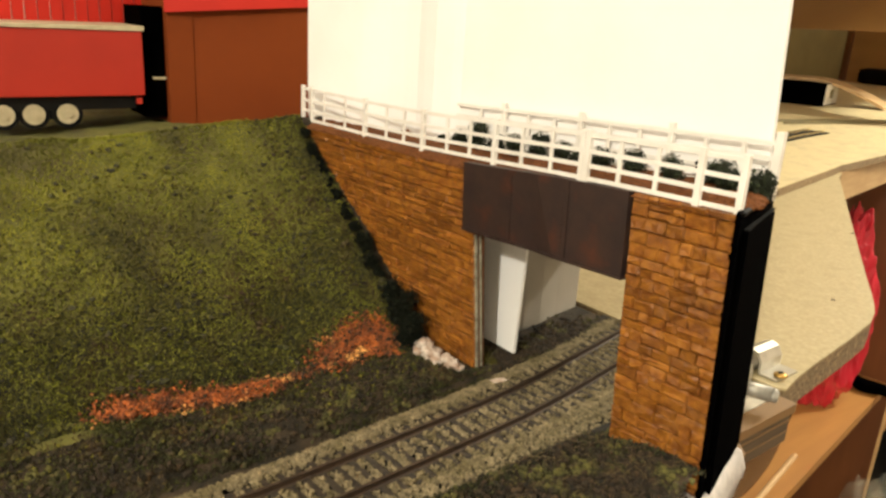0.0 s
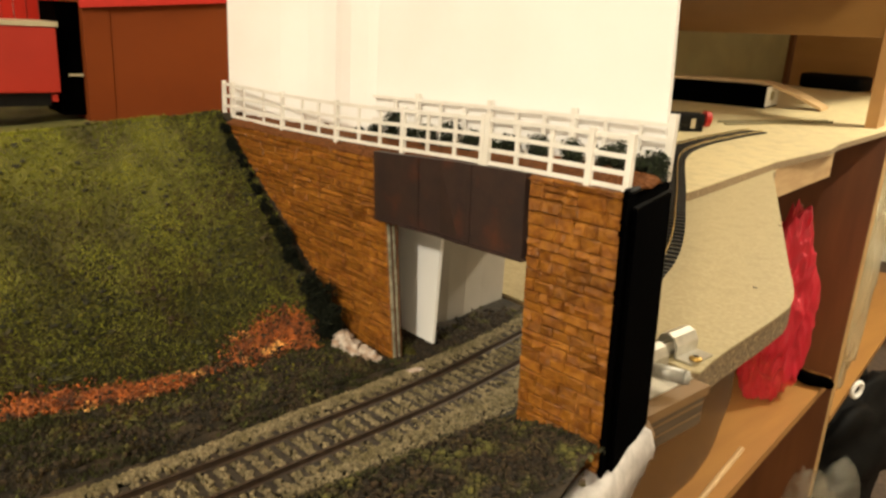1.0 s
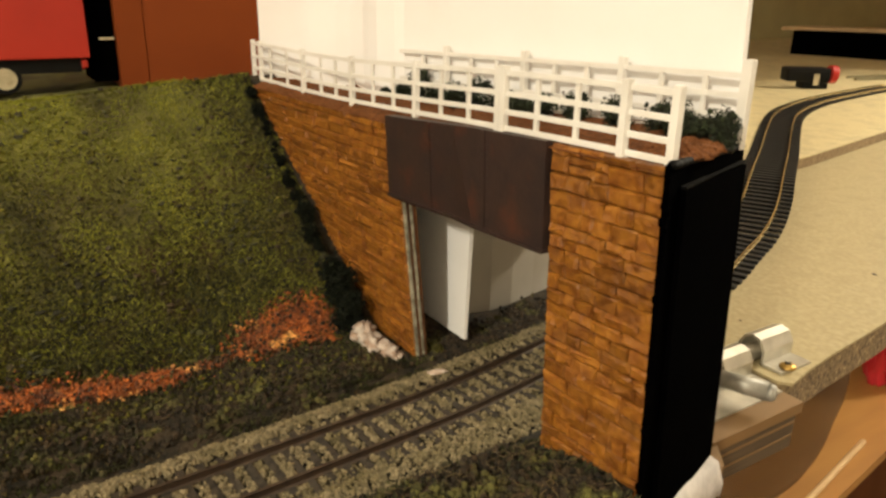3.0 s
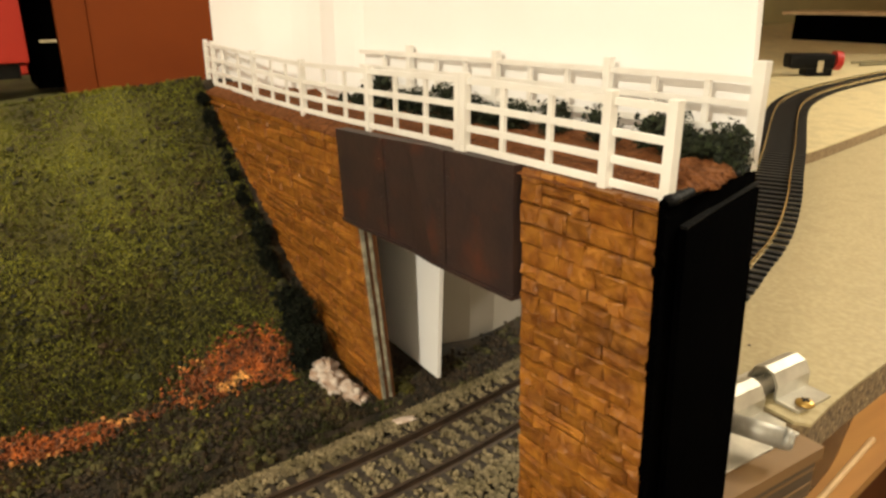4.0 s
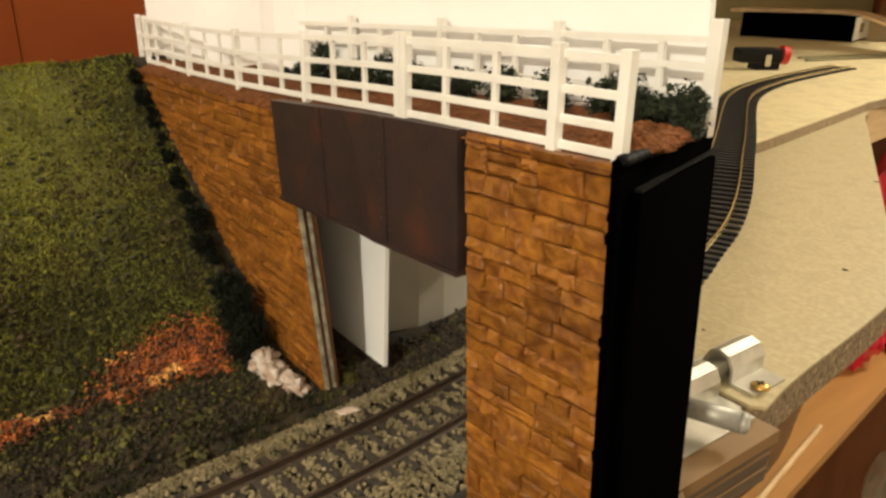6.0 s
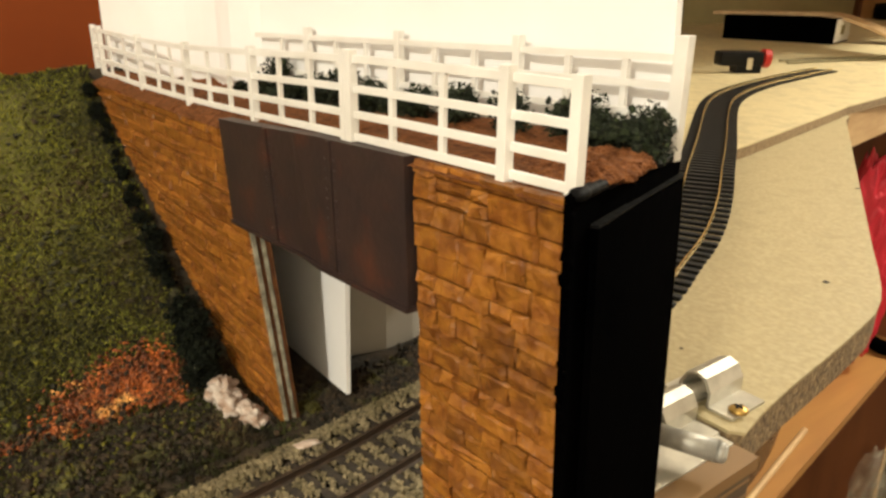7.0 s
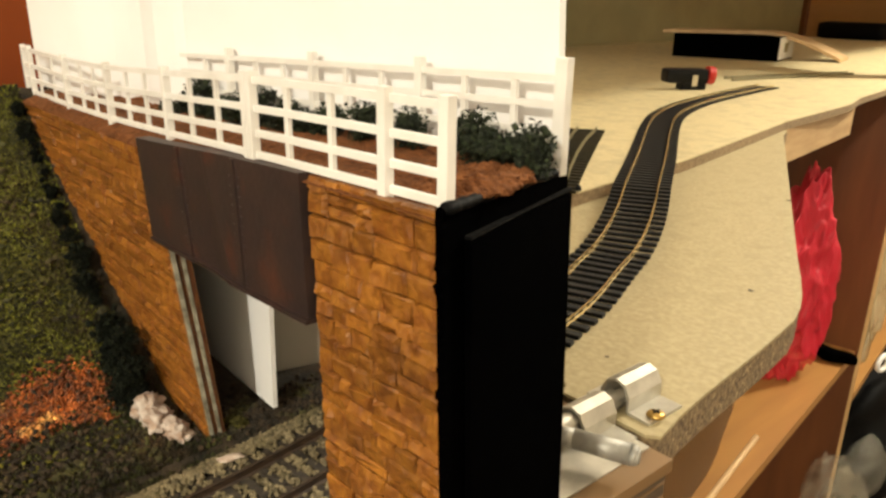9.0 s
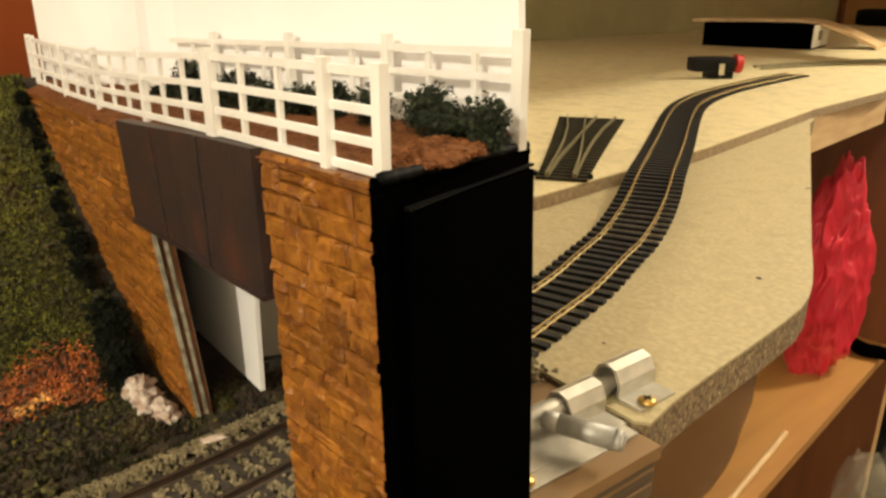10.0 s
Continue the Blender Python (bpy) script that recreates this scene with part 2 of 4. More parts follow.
M_REDWALL = mat("red_boarding", (0.46, 0.018, 0.008), (0.39, 0.015, 0.007), 30, 0.5, spec=0.25)
M_BROWNWALL = mat("terracotta_wall", (0.175, 0.040, 0.009), (0.15, 0.033, 0.008), 14, 0.7, spec=0.06, bump=0.04, bump_scale=200)
M_CREAM = mat("cream_plastic", (0.52, 0.45, 0.30), (0.42, 0.36, 0.23), 200, 0.5)
M_REDCAP = mat("red_cap", (0.46, 0.022, 0.014), (0.38, 0.016, 0.012), 200, 0.35)
M_WALL = mat("room_wall", (0.80, 0.72, 0.60), (0.75, 0.67, 0.56), 4, 0.8)
M_CEIL = mat("room_ceiling", (0.86, 0.83, 0.78), (0.82, 0.79, 0.74), 3, 0.85)
M_CARPET = mat("brown_carpet", (0.10, 0.068, 0.045), (0.06, 0.040, 0.028), 90, 0.95, bump=0.5)
M_CLEAR = glassy("clear_plastic", (0.13, 0.080, 0.045), 0.10, 0.50)
M_BAG_GREY = glassy("grey_clear_bag", (0.40, 0.37, 0.30), 0.12, 0.24)
M_BAG = glassy("clear_bag", (0.62, 0.55, 0.36), 0.12, 0.45)

# ---------------------------------------------------------------- room
part("floor", boxes(((-2.4, -2.6, -1.0), (2.4, 4.2, -0.95))), M_CARPET)
part("ceiling", boxes(((-2.4, -2.6, 1.5), (2.4, 4.2, 1.55))), M_CEIL)
part("wall_west", boxes(((-2.45, -2.6, -0.95), (-2.4, 4.2, 1.5))), M_WALL)
part("wall_east", boxes(((2.4, -2.6, -0.95), (2.45, 4.2, 1.5))), M_WALL)
part("wall_north", boxes(((-2.4, 4.2, -0.95), (2.4, 4.25, 1.5))), M_WALL)
part("wall_south", boxes(((-2.4, -2.65, -0.95), (2.4, -2.6, 1.5))), M_WALL)
for nm in ("floor", "ceiling", "wall_west", "wall_east", "wall_north", "wall_south"):
    tagged(bpy.data.objects[nm], kind="structure")

# ---------------------------------------------------------------- layout board


def edge_x(y):
    """East edge of the layout."""
    return 0.1245 - 0.34 * y if y < 0.060 else 0.0965


LAYOUT = [(-0.5, -0.45), (edge_x(-0.45), -0.45), (edge_x(0.0), 0.0), (edge_x(0.059), 0.059), (0.0965, 0.066), (0.0965, 0.1115), (-0.5, 0.1115)]
layout = thing("layout_baseboard", "scenic model railway baseboard with timber side frame", "baseboard")
part("board_top", prism(bmesh.new(), LAYOUT, -0.0095, -0.0065), M_RAILBOARD, layout)
for top, bottom, m in ((-0.0097, -0.0130, M_PLY), (-0.0131, -0.0139, M_RAILBOARD), (-0.0140, -0.0182, M_PLY), (-0.0183, -0.0190, M_RAILBOARD), (-0.0191, -0.0235, M_PLY)):
    o = -0.0016 if m is M_PLY else -0.0014
    pts = [(edge_x(-0.45) + o, -0.45), (edge_x(0.0) + o, 0.0), (edge_x(0.059) + o, 0.059), (0.0968 + o, 0.066), (0.0968 + o, 0.1105),
           (0.060, 0.1105), (0.060, 0.06), (edge_x(0.0) - 0.030, 0.0), (edge_x(-0.45) - 0.030, -0.45)]
    part("side_ply", prism(bmesh.new(), pts, bottom, top), m, layout, "plywood layer of the side frame")
part("end_block", boxes(((0.040, 0.0640, -0.0064), (0.0966, 0.1112, -0.0052))), M_RAILBOARD, layout, "bare timber block at the joint")


for lx, ly in ((-0.46, -0.41), (0.02, -0.41), (-0.46, 0.07), (0.02, 0.07)):
    part("leg", boxes(((lx - 0.02, ly - 0.02, -0.95), (lx + 0.02, ly + 0.02, -0.0097))), M_PINE, layout)


def foot_x(y):
    """Foot of the bank."""
    return -0.018 - 0.010 * min(1.0, max(0.0, -y / 0.035))


def ground_z(x, y):
    """Height of the scenic ground."""
    foot = foot_x(y)
    crest = 0.0865 + 0.055 * min(0.0, y)
    top = -0.134 - 0.012 * min(1.0, max(0.0, (-y - 0.08) / 0.2))
    t = (foot - x) / (foot - top)
    if t <= 0:
        z = 0.0
    elif t < 1:
        z = crest * (0.93 * t + 0.07 * (3 * t * t - 2 * t ** 3))
        z += 0.004 * math.sin(math.pi * t) * noise.noise(Vector((x * 22, y * 22, 0.3)))
    else:
        z = crest - 0.010 * min(1.0, (t - 1) * 6)
    z += 0.0016 * noise.noise(Vector((x * 60, y * 60, 1.7))) * (1.0 if x < 0.02 or x > 0.075 else 0.2)
    z -= 0.002 * (1 if 0.015 < x < 0.07 else 0)
    if y < 0.03:
        r = min(1.0, max(0.0, (x - 0.066) / 0.018))
        e = min(1.0, max(0.0, (x - 0.086) / 0.022))
        z += (0.0095 * r * r * (3 - 2 * r) + 0.0045 * e * e * (3 - 2 * e)) * min(1.0, (0.03 - y) / 0.012)
    return z


# scenic ground: bank and trackside, one sheet
bm = bmesh.new()
NX, NY = 130, 110
grid = []
for j in range(NY + 1):
    y = -0.40 + 0.505 * j / NY
    xr = min(edge_x(y), edge_x(0.0) + 0.02) - 0.006
    row = []
    for i in range(NX + 1):
        x = -0.45 + (xr + 0.45) * (i / NX) ** 0.75
        if y > 0.014 and x < -0.005:
            z = -0.002
        else:
            z = ground_z(x, y)
        row.append(bm.verts.new((x, y, z)))
    grid.append(row)
for j in range(NY):
    for i in range(NX):
        bm.faces.new((grid[j][i], grid[j][i + 1], grid[j + 1][i + 1], grid[j + 1][i]))
for fc in bm.faces:
    c = fc.calc_center_median()
    fc.material_index = 0 if c.x < -0.02 and c.y < -0.007 else 1
bmesh.ops.delete(bm, geom=[fc for fc in bm.faces if fc.calc_center_median().x > 0.053 and fc.calc_center_median().y > 0.060], context="FACES")
ground = part("ground", bm, [M_TURF, M_EARTH], None, smooth=True)
tagged(ground, "scenic ground with grassy bank and dark trackside earth", "ground", kind="structure")


# grass fibres on the bank and beside the track
def blades(name, count, area, material, length, test, label, lean=0.5, width=0.0005):
    rg = random.Random(len(name) * 31 + count)
    verts, faces = [], []
    while len(faces) < count:
        x, y = rg.uniform(area[0], area[1]), rg.uniform(area[2], area[3])
        if not test(x, y, rg):
            continue
        z = ground_z(x, y)
        a = rg.uniform(0, 6.283)
        ln = length * rg.uniform(0.5, 1.25)
        d = Vector((rg.uniform(-1, 1) * lean + 0.35, rg.uniform(-1, 1) * lean, 0.9)).normalized() * ln
        s = Vector((math.cos(a), math.sin(a), 0)) * width * rg.uniform(0.7, 1.5)
        p = Vector((x, y, z - 0.0004))
        k = len(verts)
        verts += [p - s, p + s, p + d]
        faces.append((k, k + 1, k + 2))
    ob = new(name, mesh_arrays(name, verts, faces, material))
    return tagged(ob, label, "grass", kind="stuff")


def on_bank(x, y, rg):
    return x < foot_x(y) + 0.004 and y < 0.0


blades("bank_grass", 150000, (-0.165, -0.02, -0.24, 0.0), M_BLADE, 0.0015, on_bank, "short green static grass covering the steep bank", lean=1.1, width=0.00042)
blades("far_bank_grass", 9000, (-0.30, -0.02, -0.40, -0.2), M_BLADE, 0.003, on_bank, "short green static grass at the end of the bank", width=0.0008)


# Dark fibres grow denser towards the foot of the bank and the wall.
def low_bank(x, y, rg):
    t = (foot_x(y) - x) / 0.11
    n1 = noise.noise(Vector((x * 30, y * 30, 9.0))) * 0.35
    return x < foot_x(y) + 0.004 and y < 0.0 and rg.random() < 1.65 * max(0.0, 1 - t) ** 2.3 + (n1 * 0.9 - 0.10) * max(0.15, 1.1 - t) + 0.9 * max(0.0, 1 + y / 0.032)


blades("bank_scatter", 90000, (-0.150, -0.012, -0.24, 0.0), M_BLADE_DARK, 0.0017, low_bank, "dark brown-green scatter, thicker low on the bank and beside the wall", lean=1.0, width=0.0005)


def verge(x, y, rg):
    dens = noise.noise(Vector((x * 45, y * 45, 5.0)))
    return dens > rg.uniform(-0.6, 0.5) and -0.04 < x


blades("verge_grass", 23000, (-0.035, 0.021, -0.24, 0.010), M_BLADE_DULL, 0.0020, verge, "sparse dull green scatter beside the track")
blades("lineside_weeds", 9000, (0.072, 0.122, -0.14, 0.004), M_BLADE_DARK, 0.0022, verge, "rough brown-green weeds beside the bridge pier")

# ---------------------------------------------------------------- track
LINE = [(0.0500, -0.30), (0.0500, -0.15), (0.0490, -0.10), (0.0463, -0.05), (0.0425, 0.0), (0.0345, 0.05), (0.0225, 0.109), (0.0130, 0.142),
        (0.0027, 0.175), (-0.0128, 0.212), (-0.0302, 0.254), (-0.0532, 0.297), (-0.0858, 0.350), (-0.1291, 0.421), (-0.2029, 0.539),
        (-0.2412, 0.607), (-0.2690, 0.675), (-0.2890, 0.749), (-0.3030, 0.830), (-0.3130, 0.900), (-0.3200, 0.965)]


def smooth_line(pts, step):
    """Evenly spaced points on a smooth line through pts, with their headings."""
    P = [Vector((*p, 0)) for p in pts]
    P = [2 * P[0] - P[1]] + P + [2 * P[-1] - P[-2]]
    dense = []
    for i in range(1, len(P) - 2):
        a, b, c, d = P[i - 1:i + 3]
        for k in range(60):
            t = k / 60
            dense.append(0.5 * ((2 * b) + (c - a) * t + (2 * a - 5 * b + 4 * c - d) * t * t + (3 * b - a - 3 * c + d) * t ** 3))
    dense.append(P[-2])
    out, left = [dense[0]], step
    for a, b in zip(dense, dense[1:]):
        ln = (b - a).length
        while ln >= left:
            a = a + (b - a) * (left / ln)
            out.append(a)
            ln = (b - a).length
            left = step
        left -= ln
    res = []
    for i, p in enumerate(out):
        d = (out[min(i + 1, len(out) - 1)] - out[max(i - 1, 0)]).normalized()
        res.append((p, d))
    return res


def sheet_z(x, y):
    """Top of whatever board lies under the track."""
    if y < 0.11:
        return -0.0015
    t = min(1.0, max(0.0, (y - 0.235) / 0.10))
    return -0.003 + 0.009 * t


def rail_bar(bm, pts, side, h0, h1, w, zf):
    prev = None
    for p, d in pts:
        nrm = Vector((d.y, -d.x, 0)) * side
        c = p + nrm
        z = zf(p.x, p.y)
        u = Vector((d.y, -d.x, 0)) * w / 2
        ring = [bm.verts.new(c + u * s + Vector((0, 0, z + h))) for s, h in
                ((-1.9, h0), (1.9, h0), (0.7, h0 + 0.0006), (0.7, h1 - 0.0008), (1.2, h1), (-1.2, h1), (-0.7, h1 - 0.0008), (-0.7, h0 + 0.0006))]
        if prev:
            for k in range(8):
                bm.faces.new((prev[k], prev[(k + 1) % 8], ring[(k + 1) % 8], ring[k]))
        else:
            bm.faces.new(ring)
        prev = ring
    bm.faces.new(prev[::-1])


def build_track(name, label, pts_all, m_sleeper, m_rail, zf, every, gauge=0.0165, slen=0.030, sw=0.0036, sh=0.0018, rw=0.0009):
    t = thing(name, label, "track")
    bm = bmesh.new()
    box(bm, (-sw / 2, -slen / 2, 0), (sw / 2, slen / 2, sh), bevel=0.0003)
    me = mesh_of(bm, "sleeper", m_sleeper)
    for p, d in pts_all[::every]:
        ob = new("sleeper", me)
        ob.parent = t
        ob.matrix_basis = pose(p.x, p.y, zf(p.x, p.y) + 0.0002, 0, 0, math.degrees(math.atan2(d.y, d.x)))
    for s in (-1, 1):
        bm = bmesh.new()
        rail_bar(bm, pts_all[::10] + [pts_all[-1]], s * (gauge / 2), sh, sh + 0.0026, rw, zf)
        part("rail", bm, m_rail, t)
    return t


line = smooth_line(LINE, 0.0004)
BED = [q for q in line if q[0].y < 0.111]
TIE = 14
build_track("layout_track", "ballasted model railway track with rusty rails and weathered sleepers", BED,
            M_SLEEPER, M_RAIL, sheet_z, TIE, sw=0.0026)
build_track("loose_track", "black plastic sleepered track with bright nickel rails", [q for q in line if q[0].y > 0.1125],
            M_SLEEPER_NEW, M_RAIL_NEW, sheet_z, 20, gauge=0.0205, slen=0.0365, sw=0.0040, rw=0.00062)

# ballast grains
rg = random.Random(3)
verts, faces = [], []
CUBE = [(-1, -1, -1), (1, -1, -1), (1, 1, -1), (-1, 1, -1), (-0.7, -0.6, 0.8), (0.7, -0.7, 1), (0.6, 0.7, 0.9), (-0.7, 0.6, 1)]
CF = [(0, 1, 5, 4), (1, 2, 6, 5), (2, 3, 7, 6), (3, 0, 4, 7), (4, 5, 6, 7)]
for i in range(34000):
    k = rg.randrange(len(BED) - 8)
    p, d = BED[k]
    if p.y < -0.2 and rg.random() < 0.6:
        continue
    off = rg.uniform(-0.0235, 0.0300)
    side = abs(off)
    if off > 0.021 and rg.random() < (off - 0.021) / 0.010:
        continue
    gap = 3 < k % TIE < TIE - 3
    r = rg.uniform(0.00030, 0.00070)
    if side < 0.0155:
        if not gap and rg.random() > 0.06:
            continue
        z = rg.uniform(-0.0006, 0.0012) if abs(side - 0.00825) > 0.0016 else -0.0006
        r *= 0.9
    else:
        z = -0.0012 + 0.0020 * min(1.0, max(0.0, (0.024 - side) / 0.006))
    c = p + Vector((d.y, -d.x, 0)) * off + Vector((rg.uniform(-1, 1) * 0.0004, rg.uniform(-1, 1) * 0.0004, 0))
    q = Euler((rg.uniform(-0.5, 0.5), rg.uniform(-0.5, 0.5), rg.uniform(0, 6))).to_matrix()
    n0 = len(verts)
    verts += [c + Vector((0, 0, z)) + q @ (Vector(v) * r) for v in CUBE]
    faces += [tuple(n0 + a for a in f) for f in CF]
tagged(new("ballast", mesh_arrays("ballast", verts, faces, M_BALLAST)), "grey-brown stone ballast between and beside the sleepers", "ballast", kind="stuff")

chip = bmesh.new()
blob(chip, (0, 0, 0), 0.0024, 0.25, 2, 0.3)
ob = part("pale_chip", chip, M_ROCK, None, smooth=True)
ob.matrix_basis = pose(0.0250, 0.0070, 0.0020, 0, 0, 70) @ Matrix.Diagonal((1.6, 0.75, 1, 1))
tagged(ob, "small pale chip of plaster on the ballast shoulder", "stone chip")
chip = bmesh.new()
blob(chip, (0, 0, 0), 0.0011, 0.25, 1, 0.5)
ob = part("pale_chip", chip, M_ROCK)
ob.location = (0.0045, 0.0420, -0.0006)
tagged(ob, "tiny white chip on the earth under the bridge", "stone chip")


# ---------------------------------------------------------------- bridge
def along(line, u):
    """Height on a line of straight pieces."""
    for (a, ya), (b, yb) in zip(line, line[1:]):
        if u <= b:
            return ya + (yb - ya) * max(0.0, (u - a) / (b - a))
    return line[-1][1]


DECK = [(-0.150, 0.0833), (-0.088, 0.0850), (-0.036, 0.0862), (0.005, 0.0874), (0.050, 0.0909), (0.080, 0.0923), (0.1166, 0.0931)]


def deck_h(u):
    return along(DECK, u)


def W(u, v, w):
    """Bridge coordinates to the world: u along the face, v into the bridge, w up to 0.09 at the deck. The face bends back a little to the east."""
    k = min(1.0, w / 0.09)
    sag = 0.0075 * max(0.0, 1 - k) ** 1.4 if u < 0.05 else 0.0
    out = 0.0038 * (1 - k) if u > 0.05 else 0.0
    bend = 0.0048 * max(0.0, (u - 0.015) / 0.098) ** 1.3 * max(0.0, 1 - max(0.0, v) / 0.05)
    return (u + out, v + sag + bend, deck_h(u) * k + max(0.0, w - 0.09))


OPEN_L, OPEN_R, END = 0.0093, 0.0808, 0.1147
GIRD_Z = 0.0636
bridge = thing("road_bridge", "stone-faced model road bridge with a rusty girder span and white fences", "bridge")
# cores behind the stones
core_l = part("abutment", strips(((-0.142, 0.0012, -0.004), (OPEN_L, 0.0050, 0.0872)), f=W), M_JOINT, bridge, "brown stone-faced abutment wall")
core_r = part("pier", strips(((OPEN_R, 0.0012, -0.004), (END - 0.0006, 0.0050, 0.0895)), f=W), M_JOINT, bridge, "brown stone-faced pier")


def stone(u0, u1, w0, w1, parent, rg):
    """One dressed stone, its face slightly proud and uneven."""
    g = rg.uniform(0.00005, 0.00020)
    u0, u1, w0, w1 = u0 + g, u1 - g, w0 + g, w1 - g
    dep = rg.uniform(-0.0004, 0.0002)
    bm = bmesh.new()
    e = rg.uniform(0.00030, 0.00070)
    back = [(u0, 0.0014, w0), (u1, 0.0014, w0), (u1, 0.0014, w1), (u0, 0.0014, w1)]
    mid = [(a, 0.0006 + dep * 0.4, c) for a, _, c in back]
    fr = [(u0 + e, dep, w0 + e), (u1 - e, dep, w0 + e), (u1 - e, dep, w1 - e), (u0 + e, dep, w1 - e)]
    fr = [(a + rg.uniform(-1, 1) * 0.00042, b + rg.uniform(-1, 1) * 0.00050, c + rg.uniform(-1, 1) * 0.00042) for a, b, c in fr]
    rings = [[bm.verts.new(W(*p)) for p in r] for r in (back, mid, fr)]
    for r0, r1 in zip(rings, rings[1:]):
        for k in range(4):
            bm.faces.new((r0[k], r0[(k + 1) % 4], r1[(k + 1) % 4], r1[k]))
    bm.faces.new(rings[2])
    part("stone", bm, M_STONE, parent)


def courses(ua, ub, w_top, parent, seed, h=(0.0030, 0.0052), ln=(0.0048, 0.0115), ua_at=None):
    rg = random.Random(seed)
    w = w_top
    while w > 0.0005:
        hh = min(rg.uniform(*h), w + 0.002)
        lo = ua_at(w) if ua_at else ua
        u = ub
        while u > lo + 0.001:
            l = rg.uniform(*ln)
            if u - l < lo + 0.003:
                l = u - lo
            if hh > 0.0043 and rg.random() < 0.3:
                mid = w - hh * rg.uniform(0.45, 0.55)
                stone(u - l, u, mid, w, parent, rg)
                stone(u - l, u, w - hh, mid, parent, rg)
            else:
                stone(u - l, u, w - hh, w, parent, rg)
            u -= l
        w -= hh


# ---------------------------------------------------------------- girder
girder = part("girder", strips(((0.0038, -0.0012, GIRD_Z), (0.0802, 0.0024, 0.0904)), f=W), M_GIRDER, bridge, "rust-brown plate girder")
for u in (0.0300, 0.0565):
    part("stiffener", boxes(((u - 0.0007, -0.0017, GIRD_Z), (u + 0.0007, -0.0010, 0.0902)), f=W), M_GIRDER, girder)
    bm = bmesh.new()
    for k in range(12):
        w = GIRD_Z + 0.001 + k * 0.002
        for s in (-0.0016, 0.0016):
            blob(bm, W(u + s, -0.0013, w), 0.00032, 0.05, 1)
    part("rivets", bm, M_GIRDER, girder)
part("bottom_flange", strips(((0.0041, -0.0020, GIRD_Z - 0.0009), (0.0808, 0.0030, GIRD_Z)), f=W), M_GIRDER, girder)
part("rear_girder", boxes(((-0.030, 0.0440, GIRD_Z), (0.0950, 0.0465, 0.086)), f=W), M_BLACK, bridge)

# deck
bm = bmesh.new()
ND, MD = 70, 20
rows = []
for i in range(ND + 1):
    u = -0.142 + (END + 0.150) * i / ND
    r = []
    for j in range(MD + 1):
        v = -0.0006 + 0.0504 * j / MD
        x, y, z = W(-0.142 + (END - 0.28 * max(0.0, v) + 0.142) * i / ND, v, 0.09)
        edge = min(1, j / 2, (MD - j) / 2)
        r.append(bm.verts.new((x, y, z - (0.0006 if u < 0.02 else 0.0003) * max(0, 4 - j) + edge * (0.0008 + 0.0016 * noise.noise(Vector((x * 140, y * 140, 2)))))))
    rows.append(r)
for i in range(ND):
    for j in range(MD):
        bm.faces.new((rows[i][j], rows[i + 1][j], rows[i + 1][j + 1], rows[i][j + 1]))
deck_top = part("deck_surface", bm, M_SOIL, bridge, "brown textured earth deck", smooth=True)
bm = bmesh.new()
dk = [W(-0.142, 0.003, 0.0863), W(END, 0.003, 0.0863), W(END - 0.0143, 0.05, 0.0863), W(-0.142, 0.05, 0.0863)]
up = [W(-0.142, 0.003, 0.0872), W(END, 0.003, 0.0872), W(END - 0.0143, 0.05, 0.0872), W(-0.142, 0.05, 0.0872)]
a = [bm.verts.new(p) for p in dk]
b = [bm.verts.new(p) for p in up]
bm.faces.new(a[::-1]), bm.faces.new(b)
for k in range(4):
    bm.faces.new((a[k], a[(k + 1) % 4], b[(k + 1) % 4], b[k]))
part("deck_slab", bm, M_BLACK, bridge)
# Two unseen pale cards, added to bounce light into the bridge opening.
part("deck_lining", strips(((-0.130, 0.0075, 0.0845), (0.0740, 0.0420, 0.0862)), f=W), M_CARD_IN, bridge, "unseen pale card added under the deck to bounce light")
part("wall_backing", strips(((-0.130, 0.0054, -0.003), (0.0050, 0.0064, 0.0845)), f=W), M_CARD_IN, bridge, "unseen pale card added behind the stone sheet to bounce light")
# Two unseen boards, added behind the card to block the pendant light.
part("rear_deck", boxes(((-0.142, 0.0525, 0.0800), (0.0440, 0.0960, 0.0830))), M_GREYCARD, bridge)
part("rear_fascia", boxes(((-0.142, 0.0962, 0.0320), (0.0440, 0.0980, 0.0830))), M_GREYCARD, bridge)

# black end cards


def slab(bm, p0, p1, thick, w0, w1, w1b=None):
    """An upright card from plan point p0 to p1, given as (u, v)."""
    d = Vector((p1[0] - p0[0], p1[1] - p0[1])).normalized()
    nrm = Vector((d.y, -d.x)) * thick
    v = []
    for (u, vv), top in ((p0, w1), (p1, w1 if w1b is None else w1b)):
        for o in (0, 1):
            for w in (w0, top):
                v.append(bm.verts.new(W(u + nrm.x * o, vv + nrm.y * o, w)))
    for q in ((0, 1, 3, 2), (4, 6, 7, 5), (0, 4, 5, 1), (2, 3, 7, 6), (0, 2, 6, 4), (1, 5, 7, 3)):
        bm.faces.new([v[i] for i in q])
    return bm


